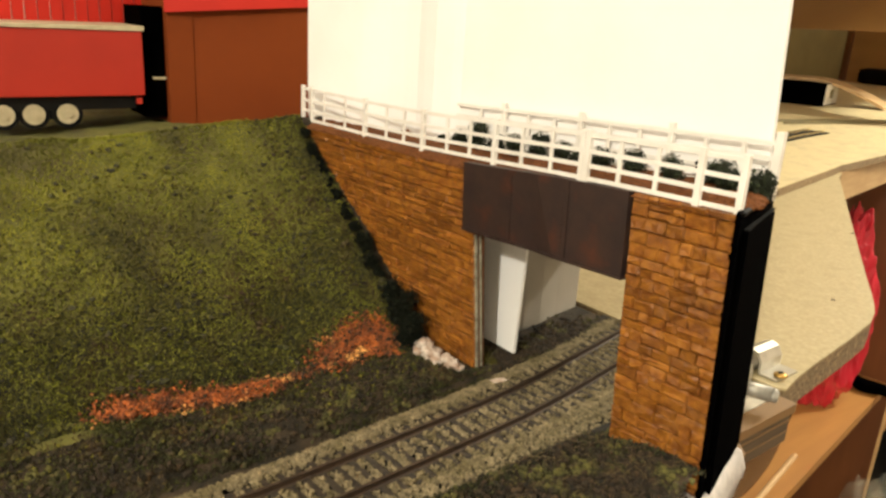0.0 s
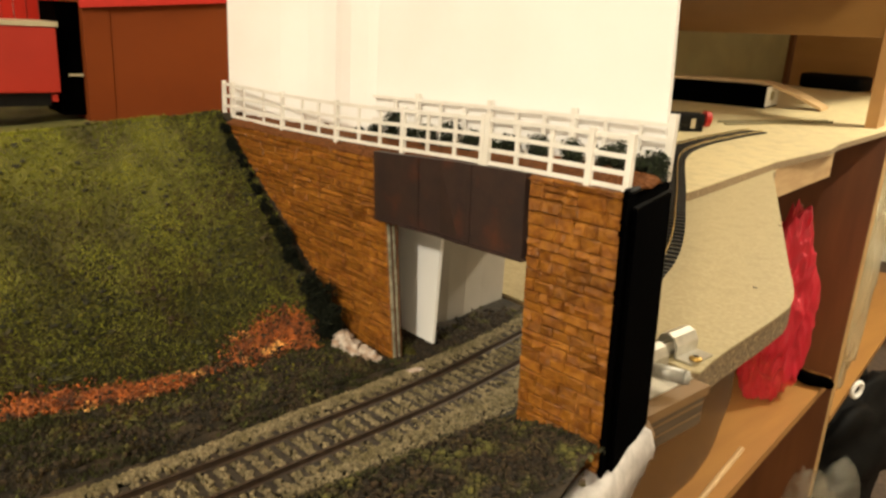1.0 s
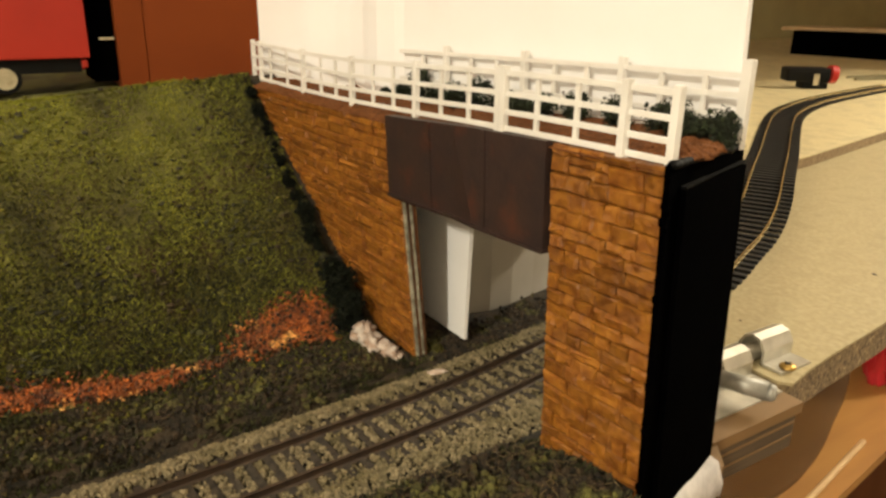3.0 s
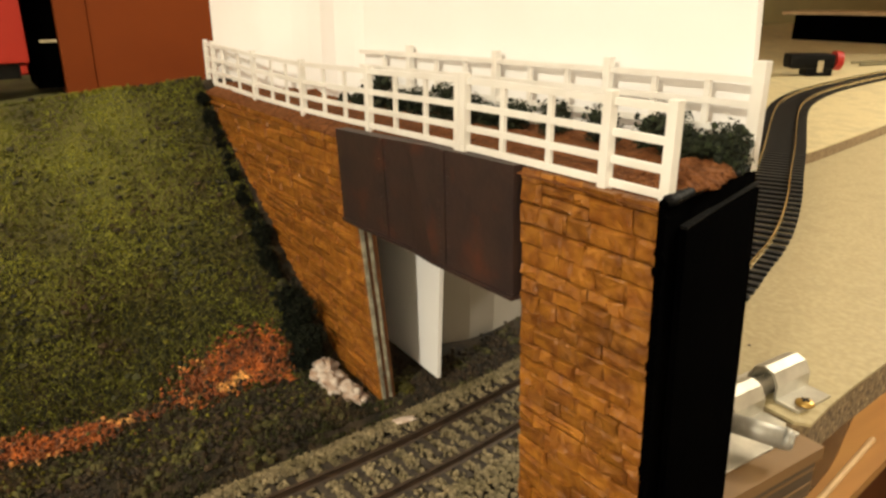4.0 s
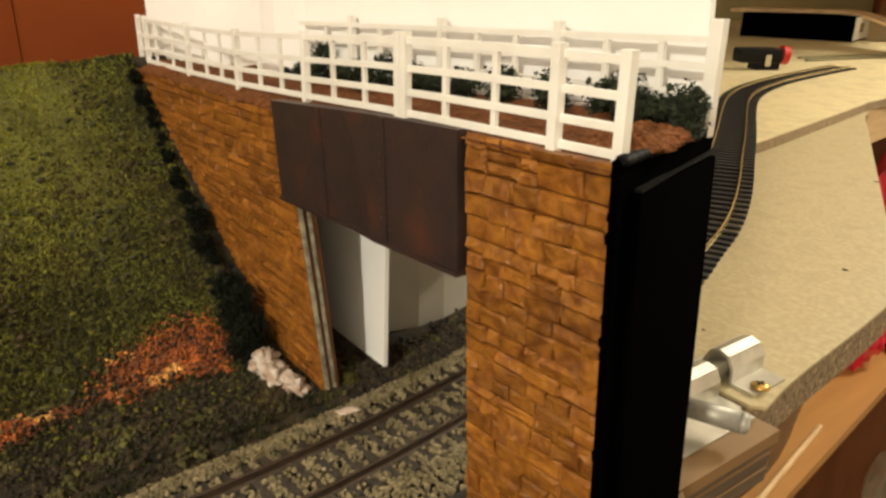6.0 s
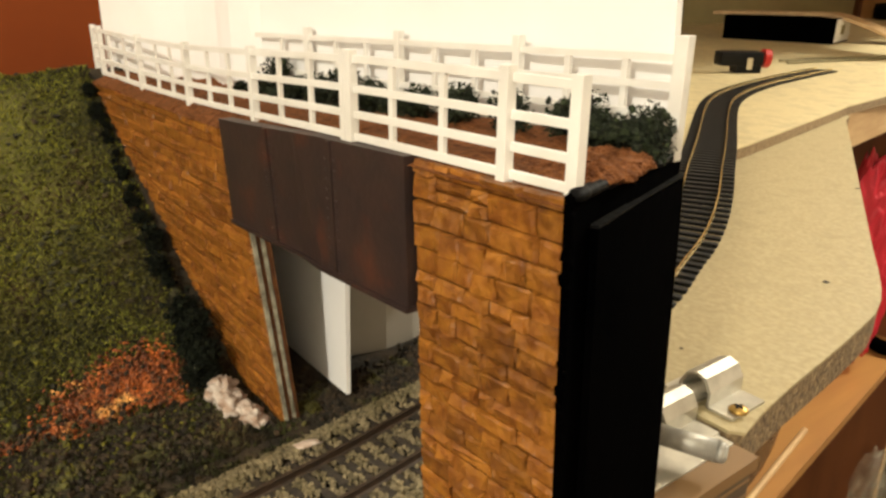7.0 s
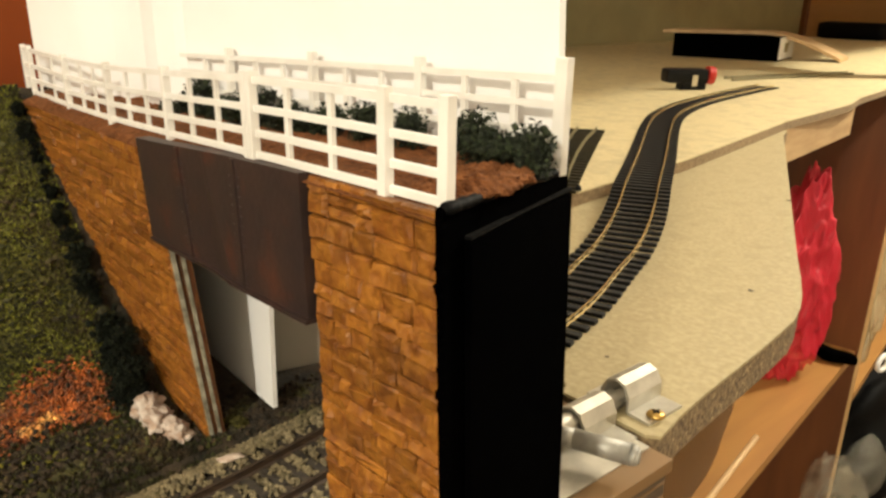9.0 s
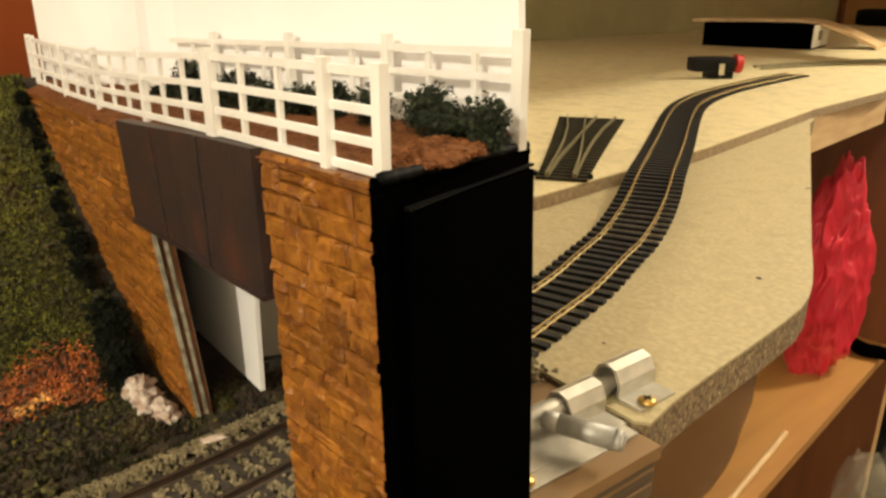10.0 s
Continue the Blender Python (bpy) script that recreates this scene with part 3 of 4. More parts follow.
end_card = part("end_card", slab(bmesh.new(), (END - 0.0002, -0.0004), (END - 0.0143, 0.0480), 0.0013, 0.002, 0.0905, 0.0880), M_BLACK, bridge, "matt black card end panel")
part("end_facing", slab(bmesh.new(), (END - 0.0005, 0.0062), (END - 0.0135, 0.0485), 0.0013, 0.002, 0.0848, 0.0838), M_BLACK, end_card)
# Slightly lighter strip, painting in the highlight on the facing's top edge.
part("facing_rim", slab(bmesh.new(), (END - 0.0005, 0.0062), (END - 0.0135, 0.0485), 0.0013, 0.0849, 0.0854, 0.0844), M_BLACK_SOFT, end_card, "top edge of the black facing, toned lighter for its highlight")
bm = bmesh.new()
rg = random.Random(12)
for k in range(70):
    blob(bm, W(END + 0.0006 + rg.uniform(-0.0005, 0.0003), -0.0002, 0.0900 - k * 0.00128), 0.00055 * rg.uniform(0.6, 1.5), 0.45, 1, 1.6, rg)
part("ragged_edge", bm, M_BLACK, end_card)
bm = bmesh.new()
prev = None
for k in range(73):
    q = k / 72
    r = 0.0013 * (0.92 + 0.28 * noise.noise(Vector((q * 17, 3.1, 0.4)))) * (1 if 0 < k < 72 else 0.55)
    ring = []
    for m in range(10):
        a = math.tau * m / 10
        rr = r * (1 + 0.22 * noise.noise(Vector((q * 40, m * 0.9, 7.7))))
        ring.append(bm.verts.new(W(END + 0.0006 - 0.0145 * q + rr * math.cos(a), 0.0005 + 0.0482 * q, 0.0904 - 0.0022 * q + 0.75 * rr * math.sin(a))))
    if prev:
        for m in range(10):
            bm.faces.new((prev[m], ring[m], ring[(m + 1) % 10], prev[(m + 1) % 10]))
    else:
        bm.faces.new(ring)
    prev = ring
bm.faces.new(prev[::-1])
bmesh.ops.recalc_face_normals(bm, faces=bm.faces[:])
part("lip", bm, M_BLACK_SOFT, end_card, "lumpy black rolled tape along the top", smooth=True)

# card edges of the opening
part("card_edge", boxes(((OPEN_L + 0.00005, 0.0004, 0.0), (OPEN_L + 0.0006, 0.0016, 0.0612)), f=W), M_CARD_EDGE, bridge, "raw grey card edge")
part("card_edge", boxes(((OPEN_L - 0.0003, 0.0030, 0.0), (OPEN_L + 0.0004, 0.0040, 0.0606)), f=W), M_CARD_EDGE, bridge, "pale inner card edge")
# rear abutment inside the opening
part("rear_abutment", boxes(((-0.060, 0.0273, 0.0032), (0.0113, 0.0287, 0.0840)), f=lambda x, y, z: (x + 0.045 * z if x > 0 else x, y, z)), M_CARD, bridge, "white card rear abutment")

# ---------------------------------------------------------------- fences


FENCE_V = [(-0.150, 0.0060), (-0.0767, 0.0044), (-0.0297, 0.0037), (0.0157, 0.0035), (0.0611, 0.0031), (0.1025, 0.0056), (0.1150, 0.0078)]
FENCE_Z = [(-0.148, 0.0825), (-0.0767, 0.0844), (-0.0297, 0.0863), (0.0157, 0.0887), (0.0611, 0.0915), (0.1025, 0.0925), (0.1150, 0.0923)]


def F(u, v, w):
    """The front fence stands a little behind the face."""
    tall = 1.0 + 0.12 * min(1.0, max(0.0, (-0.03 - u) / 0.11))
    return (u, along(FENCE_V, u) + v, along(FENCE_Z, u) + w * tall)


def R(u, v, w):
    """The rear fence, before the backing card."""
    return (u, 0.0337 + 0.110 * u + v, 0.0871 + 0.033 * u + w)


def fence(name, label, u0, u1, v, posts, thin, base, top, rails, W):
    f = thing(name, label, "fence")
    for u in posts:
        wide = 0.0019
        part("post", boxes(((u - wide / 2, v - 0.0010, base), (u + wide / 2, v + 0.0008, top)), f=W, bevel=0.00015), M_WHITE, f)
    for u in thin:
        part("upright", boxes(((u - 0.00065, v - 0.0004, rails[0] - 0.0004), (u + 0.00065, v + 0.0004, rails[-1] + 0.0004)), f=W), M_WHITE, f)
    for r in rails:
        bm = bmesh.new()
        n = 12
        prev = None
        for i in range(n + 1):
            u = u0 + (u1 - u0) * i / n
            ring = [bm.verts.new(W(u, v + dv, r + dw)) for dv, dw in ((-0.0006, -0.00065), (0.0003, -0.00065), (0.0003, 0.00065), (-0.0006, 0.00065))]
            if prev:
                for k in range(4):
                    bm.faces.new((prev[k], prev[(k + 1) % 4], ring[(k + 1) % 4], ring[k]))
            else:
                bm.faces.new(ring)
            prev = ring
        bm.faces.new(prev[::-1])
        part("rail", bm, M_WHITE, f)
    return f


fp = [-0.1408, -0.1305, -0.0767, -0.0297, 0.0157, 0.0590, 0.0611, 0.1012]
ft = [-0.1176, -0.0960, -0.0584, -0.0442, -0.0134, 0.0010, 0.0302, 0.0448, 0.0736, 0.0870]
front = fence("front_fence", "white plastic post-and-rail fence along the bridge face", -0.1428, 0.1137, 0.0, fp, ft, -0.0004, 0.0171,
              (0.0014, 0.0056, 0.0103, 0.0156), F)
part("post", boxes(((0.1126, -0.0010, 0.0004), (0.1144, 0.0008, 0.0171)), f=F, bevel=0.00015), M_WHITE, front)
bp_ = [-0.0118, 0.0272, 0.0652]
bt_ = [-0.0255, 0.0012, 0.0142, 0.0399, 0.0526, 0.0780, 0.0910]
rear = fence("rear_fence", "white plastic post-and-rail fence before the white backing", -0.0395, 0.1022, 0.0, bp_, bt_, 0.0015, 0.0208,
             (0.0030, 0.0080, 0.0132, 0.0180), R)
part("post", boxes(((0.1009, -0.0010, 0.0), (0.1035, 0.0010, 0.0218)), f=R, bevel=0.0003), M_WHITE, rear)

# ---------------------------------------------------------------- foliage on the deck and along the bank


def bush(name, label, spots, r, seed, material=M_BUSH, category="bush", leaf=0.0007):
    """A clump of foam foliage: small uneven lumps with leafy flecks round them."""
    rg = random.Random(seed)
    bm = bmesh.new()
    for c in spots:
        c = Vector(c)
        for k in range(34):
            o = Vector((rg.gauss(0, 1), rg.gauss(0, 1), rg.gauss(0, 0.9))) * r * 0.42
            blob(bm, c + o, r * rg.uniform(0.10, 0.26), 0.5, 1, 1.0, rg)
        for k in range(900):
            d = Vector((rg.gauss(0, 1), rg.gauss(0, 1), rg.gauss(0, 1))).normalized()
            p = c + Vector((d.x, d.y, d.z * 0.95)) * r * (0.40 + 0.78 * rg.random() ** 0.8)
            a = Vector((rg.uniform(-1, 1), rg.uniform(-1, 1), rg.uniform(-1, 1))) * leaf
            b = Vector((rg.uniform(-1, 1), rg.uniform(-1, 1), rg.uniform(-1, 1))) * leaf
            bm.faces.new([bm.verts.new(p), bm.verts.new(p + a), bm.verts.new(p + b)])
    return tagged(part(name, bm, material), label, category, group="deck bushes" if category == "bush" else "")


rgb_ = random.Random(21)
for u, v, r, h in ((-0.0430, 0.0245, 0.0026, 0.0050), (-0.0335, 0.0258, 0.0036, 0.0085), (-0.0225, 0.0268, 0.0046, 0.0150), (-0.0105, 0.0272, 0.0040, 0.0098),
                   (0.0010, 0.0280, 0.0042, 0.0112), (0.0130, 0.0285, 0.0044, 0.0136), (0.0245, 0.0288, 0.0042, 0.0108), (0.0340, 0.0294, 0.0036, 0.0082),
                   (0.0440, 0.0295, 0.0042, 0.0100), (0.0590, 0.0300, 0.0044, 0.0112), (0.0745, 0.0305, 0.0044, 0.0108)):
    x, y, z = W(u, v, 0.09)
    bush("bush", "dark green foam bush beside the rear fence",
         [(x, y, z + r * 0.6), (x + rgb_.uniform(-1, 1) * r * 0.5, y + 0.0006, z + max(h - 0.0018 - r * 0.9, r * 0.4))], r * 0.84, int(u * 9000) + 900)
for u, v, r, tops in ((0.0950, 0.0310, 0.0050, ((-0.0035, 0.0060), (0.0010, 0.0026), (0.0045, 0.0030))), (0.1030, 0.0340, 0.0044, ((0.0005, 0.0050), (0.0010, 0.0020), (-0.0035, 0.0012))),
                      (0.0850, 0.0350, 0.0050, ((0.0, 0.0034), (0.0040, 0.0024)))):
    x, y, z = W(u, v, 0.09)
    bush("bush", "tall ragged dark green foam bush at the bridge end",
         [(x, y, z + r * 0.6)] + [(x + a, y + 0.0008, z + h) for a, h in tops], r * 0.82, int(u * 9000) + 77)
rgh = random.Random(77)
for k in range(26):
    t = (k + rgh.uniform(0.0, 0.9)) / 26
    x = -0.128 + 0.110 * t
    z = 0.0840 - 0.0790 * t + rgh.uniform(-0.0025, 0.0020)
    q = rgh.choice((0.0010, 0.0014, 0.0022, 0.0032)) * (0.8 + 0.35 * t) + (0.0014 if t > 0.8 else 0.0)
    bush("hedge_clump", "dark foam undergrowth where bank meets wall", [(x, -0.0022 - rgh.uniform(0.0, 0.0022), z), (x + rgh.uniform(-0.003, 0.002), -0.0035, z - rgh.uniform(0.0, 0.003))],
         q, 50 + k, material=M_HEDGE, category="undergrowth")

for at, q in (((-0.0190, -0.0030, 0.0140), 0.0044), ((-0.0215, -0.0050, 0.0070), 0.0046), ((-0.0265, -0.0020, 0.0215), 0.0038)):
    bush("hedge_clump", "larger dark foam clump at the foot of the wall", [at, (at[0] - 0.002, at[1] - 0.001, at[2] - 0.004)], q, int(at[2] * 9000), material=M_HEDGE, category="undergrowth")
# orange scatter along the foot of the bank
rg = random.Random(5)


GRAIN = bmesh.new()
bmesh.ops.create_icosphere(GRAIN, subdivisions=1, radius=1.0)
GRAIN.verts.ensure_lookup_table()
GRAIN_V = [v.co.copy() for v in GRAIN.verts]
GRAIN_F = [tuple(v.index for v in fc.verts) for fc in GRAIN.faces]


def grains(name, spots, material, jitter=0.4, squash=1.0):
    """Many small uneven lumps in one mesh; spots are (x, y, z, radius)."""
    verts, faces = [], []
    for x, y, z, q in spots:
        k = len(verts)
        verts += [Vector((x, y, z)) + Vector((v.x, v.y, v.z * squash)) * q * (1 + rg.uniform(-jitter, jitter)) for v in GRAIN_V]
        faces += [tuple(k + a for a in fc) for fc in GRAIN_F]
    return new(name, mesh_arrays(name, verts, faces, material))


def scatter(name, label, pts, n, spread, size, material, cat):
    spots = []
    for i in range(n):
        a = rg.random() * (len(pts) - 1)
        k = int(a)
        p = Vector(pts[k]).lerp(Vector(pts[k + 1]), a - k)
        p += Vector((rg.gauss(0, spread[0]), rg.gauss(0, spread[1]), 0))
        zz = max(ground_z(p.x, p.y), -0.001)
        spots.append((p.x, p.y, zz + abs(rg.gauss(0, spread[2])), size * rg.uniform(0.5, 1.6)))
    return tagged(grains(name, spots, material), label, cat, kind="stuff")


scatter("orange_scatter", "bright orange-brown scatter at the foot of the bank", [(-0.027, -0.044, 0), (-0.030, -0.032, 0), (-0.030, -0.018, 0), (-0.027, -0.013, 0)], 5600,
        (0.0036, 0.0036, 0.0009), 0.00040, M_COPPER, "scatter")
scatter("orange_scatter", "bright orange-brown scatter along the verge", [(-0.028, -0.128, 0), (-0.026, -0.105, 0), (-0.020, -0.085, 0), (-0.020, -0.071, 0)], 5200,
        (0.0026, 0.0040, 0.0011), 0.00042, M_COPPER, "scatter")
scatter("leaf_litter", "dark brown and olive litter on the trackside ground", [(-0.012, -0.20, 0), (0.004, -0.11, 0), (0.002, -0.05, 0), (0.0, -0.012, 0)], 1500,
        (0.0080, 0.006, 0.0004), 0.0007, M_LITTER, "litter")
scatter("leaf_litter", "dark brown litter round the foot of the pier", [(0.090, -0.15, 0), (0.094, -0.09, 0), (0.096, -0.04, 0), (0.097, -0.006, 0)], 1900,
        (0.0100, 0.005, 0.0008), 0.0008, M_LITTER, "litter")
scatter("leaf_litter", "dark brown litter along the plaster edge", [(0.122, -0.10, 0), (0.117, -0.06, 0), (0.112, -0.02, 0), (0.108, -0.004, 0)], 1300,
        (0.0045, 0.005, 0.0006), 0.0007, M_LITTER, "litter")
scatter("orange_scatter", "thin orange-brown scatter linking the patches", [(-0.020, -0.074, 0), (-0.022, -0.058, 0), (-0.026, -0.044, 0)], 380,
        (0.0022, 0.003, 0.0006), 0.00042, M_COPPER, "scatter")
scatter("leaf_litter", "dark litter mixed through the orange scatter", [(-0.027, -0.128, 0), (-0.022, -0.085, 0), (-0.022, -0.060, 0), (-0.028, -0.034, 0), (-0.028, -0.012, 0)], 900,
        (0.0042, 0.004, 0.0012), 0.00050, M_LITTER, "litter")
scatter("moss_scatter", "olive moss scatter on the trackside ground", [(-0.018, -0.20, 0), (-0.004, -0.11, 0), (-0.006, -0.05, 0), (-0.004, -0.014, 0)], 520,
        (0.0060, 0.008, 0.0004), 0.00048, M_TUFT, "scatter")
# Dark grains deepen the tone of the ground inside the opening.
scatter("leaf_litter", "dark grains on the track bed under the bridge", [(0.000, 0.012, 0), (0.008, 0.026, 0), (0.006, 0.050, 0), (0.000, 0.085, 0)], 1500,
        (0.0060, 0.008, 0.0003), 0.0007, M_LITTER, "litter")
bush("moss_clump", "small yellow-green moss clump beside the ballast", [(0.0083, 0.0174, 0.0002), (0.0060, 0.0160, 0.0)], 0.0022, 4, material=M_TUFT, category="moss")


def tufts(name, label, n, low, material, size, squash):
    """Small lumps of scatter caught in the grass of the bank."""
    spots = []
    while len(spots) < n:
        y = -0.22 * rg.random() ** 1.3
        t = rg.random() ** low
        x = foot_x(y) - t * 0.118
        if noise.noise(Vector((x * 38, y * 38, 4.2))) < rg.uniform(-0.35, 0.3):
            continue
        spots.append((x, y, ground_z(x, y) + 0.0008, size * rg.uniform(0.5, 1.7)))
    return tagged(grains(name, spots, material, 0.6, squash), label, "scatter", kind="stuff")


tufts("dark_tufts", "dark brown scatter lumps caught in the bank grass", 500, 1.9, M_BLADE_DARK, 0.0009, 0.6)
tufts("green_tufts", "mossy green lumps in the bank grass", 700, 0.9, M_TUFT, 0.0006, 0.6)
for at, size, seed in (((-0.0140, -0.0015, 0.0022), (0.0050, 0.0042, 0.0048), 1.0), ((-0.0070, -0.0008, 0.0010), (0.0062, 0.0044, 0.0036), 4.0),
                       ((0.0005, 0.0015, 0.0002), (0.0066, 0.0040, 0.0030), 7.0)):
    bm = bmesh.new()
    bmesh.ops.create_icosphere(bm, subdivisions=4, radius=1.0)
    for v in bm.verts:
        p = v.co.copy()
        lump = 0.0
        for q, amp in ((1.5, 0.42), (3.4, 0.40), (8.0, 0.22)):
            lump += amp * noise.noise(p * q + Vector((seed, q, 0.3)))
        p *= 1.0 + lump
        v.co = Vector((p.x * size[0], p.y * size[1], max(-at[2] - 0.001, p.z * size[2])))
    ob = part("rock", bm, M_ROCK, None, smooth=True)
    ob.location = at
    tagged(ob, "rough white plaster rock against the abutment foot", "rock", group="abutment rocks")

# tangled dry roots round the pier
rg = random.Random(61)
bm = bmesh.new()
for k in range(80):
    p = Vector((rg.uniform(0.074, 0.112), -0.085 * rg.random() ** 1.4 - 0.001, 0))
    a = rg.uniform(0, 6.283)
    for j in range(4):
        q = p + Vector((math.cos(a), math.sin(a), 0)) * rg.uniform(0.0010, 0.0024)
        za, zb = (max(ground_z(v.x, v.y), -0.001) + rg.uniform(0.0006, 0.0022) for v in (p, q))
        cyl(bm, (p.x, p.y, za), (q.x, q.y, zb), 0.00016, 5)
        p, a = q, a + rg.uniform(-0.9, 0.9)
tagged(part("dry_roots", bm, M_ROOT), "tangle of pale dry roots beside the pier", "roots", kind="stuff")
# loose earth along the deck edge
rg = random.Random(30)
spots = []
for k in range(1500):
    u, v = rg.uniform(-0.140, 0.010), rg.uniform(-0.0002, 0.0060)
    x, y, z = W(u, v, 0.09)
    spots.append((x, y, z - 0.0022 * max(0.0, 1 - v / 0.010), rg.uniform(0.00030, 0.0008)))
tagged(grains("loose_earth", spots, M_SOIL, 0.5, 0.7), "loose brown earth between fence and stone face", "earth", kind="stuff")
# earth heaped at the bridge end
rg = random.Random(31)
spots = []
for k in range(1500):
    a, q = rg.uniform(0, 6.283), rg.random() ** 0.55
    u, v = 0.1045 + 0.0075 * q * math.cos(a) - 0.0030 * q * math.sin(a), 0.0190 + 0.0150 * q * math.sin(a)
    spots.append((*W(u, v, 0.09)[:2], deck_h(u) + 0.0002 + 0.0019 * (1 - q * q) * (0.7 + 0.5 * noise.noise(Vector((u * 300, v * 300, 0)))), rg.uniform(0.0005, 0.0012)))
tagged(grains("earth_heap", spots, M_SOIL, 0.5, 0.7), "heap of red-brown earth at the end of the deck", "earth heap", kind="stuff")

# ---------------------------------------------------------------- white backing cards
def upright_sheet(name, label, pts, z0, z1, thick, material, category, kind="", taper=0.0):
    bm = bmesh.new()
    n = len(pts)
    prev = None
    for i, (x, y) in enumerate(pts):
        a, b = pts[max(i - 1, 0)], pts[min(i + 1, n - 1)]
        d = Vector((b[0] - a[0], b[1] - a[1])).normalized()
        o = Vector((-d.y, d.x)) * thick
        q = taper * (z1 - z0) if i == n - 1 else 0.0
        ring = [bm.verts.new(p) for p in ((x, y, z0), (x + o.x, y + o.y, z0), (x + o.x + q, y + o.y, z1), (x + q, y, z1))]
        if prev:
            for k in range(4):
                bm.faces.new((prev[k], prev[(k + 1) % 4], ring[(k + 1) % 4], ring[k]))
        else:
            bm.faces.new(ring)
        prev = ring
    bm.faces.new(prev[::-1])
    return tagged(part(name, bm, material), label, category, kind=kind)


upright_sheet("backing_card", "tall white card leaning behind the bridge deck", [(-0.0400, 0.0312), (0.0985, 0.0492)], 0.0855, 0.300, 0.002, M_CARD, "card", taper=-0.06)
upright_sheet("backing_card", "bowed white card angled beside the bank top",
              [(-0.1450, 0.0105), (-0.125, 0.0145), (-0.105, 0.019), (-0.088, 0.0245), (-0.078, 0.0268), (-0.069, 0.0282), (-0.0635, 0.0276), (-0.056, 0.0276), (-0.046, 0.0300), (-0.034, 0.0345)], 0.0, 0.300, 0.0015, M_CARD, "card")
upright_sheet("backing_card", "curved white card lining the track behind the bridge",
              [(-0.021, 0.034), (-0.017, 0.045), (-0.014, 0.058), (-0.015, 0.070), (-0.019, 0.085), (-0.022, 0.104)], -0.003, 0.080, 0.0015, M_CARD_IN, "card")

# ---------------------------------------------------------------- lorry trailer, shed and the dark gap between them on the bank top
TZ = 0.0775
trailer = thing("toy_trailer", "red toy lorry trailer with cream wheels and pale top rim", "toy trailer")
part("body", boxes(((-0.245, -0.240, 0.0903), (-0.202, -0.0578, 0.1238)), bevel=0.0008), M_REDTOY, trailer)
part("top_rim", boxes(((-0.2455, -0.2405, 0.1239), (-0.2010, -0.0568, 0.1260)), f=lambda x, y, z: (x, y, z + 0.012 * (y + 0.10) if z > 0.125 else z), bevel=0.0003), M_CREAM, trailer, "cream top rim")
part("chassis", boxes(((-0.238, -0.235, 0.0830), (-0.206, -0.062, 0.0902))), M_BLACKP, trailer)
part("bumper", boxes(((-0.236, -0.0618, 0.0855), (-0.2035, -0.0592, 0.0890))), M_REDTOY, trailer)
for y in (-0.0964, -0.1121, -0.1258, -0.215):
    for x in (-0.2085, -0.2385):
        bm = bmesh.new()
        cyl(bm, (x - 0.002, y, 0.0810), (x + 0.002, y, 0.0810), 0.0074, 24)
        wheel = part("wheel", bm, M_BLACKP, trailer)
        s = 1 if x > -0.22 else -1
        bm = bmesh.new()
        cyl(bm, (x + 0.0021 * s, y, 0.0810), (x + 0.0027 * s, y, 0.0810), 0.0052, 20)
        cyl(bm, (x + 0.0028 * s, y, 0.0810), (x + 0.0036 * s, y, 0.0810), 0.0020, 12)
        part("hub", bm, M_CREAM, wheel, "cream wheel hub")
shed = thing("brown_shed", "terracotta-brown model shed with a bright red roof", "model building")
part("wall", prism(bmesh.new(), [(-0.2000, -0.0312), (-0.1640, 0.0440), (-0.3000, 0.1090), (-0.3360, 0.0338)], TZ - 0.004, 0.1500), M_BROWNWALL, shed)
part("corner_post", prism(bmesh.new(), [(-0.2030, -0.0440), (-0.1992, -0.0313), (-0.3000, 0.0020), (-0.3000, -0.0440)], TZ - 0.004, 0.1450), M_BROWNWALL, shed)
bm = bmesh.new()
ra, rb = Vector((-0.2005, -0.0460, 0.1342)), Vector((-0.1595, 0.0440, 0.1432))
vs = []
for p, top in ((ra, 0.185), (rb, 0.185)):
    for o in (Vector((0, 0, 0)), Vector((-0.130, 0.060, 0))):
        vs += [bm.verts.new(p + o), bm.verts.new(Vector((p.x + o.x, p.y + o.y, top)))]
for q in ((0, 1, 3, 2), (4, 6, 7, 5), (0, 4, 5, 1), (2, 3, 7, 6), (0, 2, 6, 4), (1, 5, 7, 3)):
    bm.faces.new([vs[k] for k in q])
part("roof_fascia", bm, M_REDWALL, shed, "bright red boarded upper part")
lean_to = thing("red_boarding", "dark red boarded wall behind the trailer", "wall panel")
for k in range(41):
    y = -0.300 + k * 0.0063
    part("board", boxes(((-0.2485, y, 0.080), (-0.2465 + 0.0006 * (k % 2), y + 0.0058, 0.175))), M_REDWALL, lean_to)
# A solid black box stands in for the dark opening beside the shed.
gap_fill = thing("dark_cabinet", "black box filling the dark gap between trailer and shed, with a pale sill", "cabinet")
part("body", boxes(((-0.240, -0.0560, TZ), (-0.208, -0.0445, 0.1370)), bevel=0.0006), M_BLACK, gap_fill)
part("sill", boxes(((-0.2079, -0.0520, 0.0985), (-0.2060, -0.0447, 0.0997))), M_CREAM, gap_fill, "pale sill")

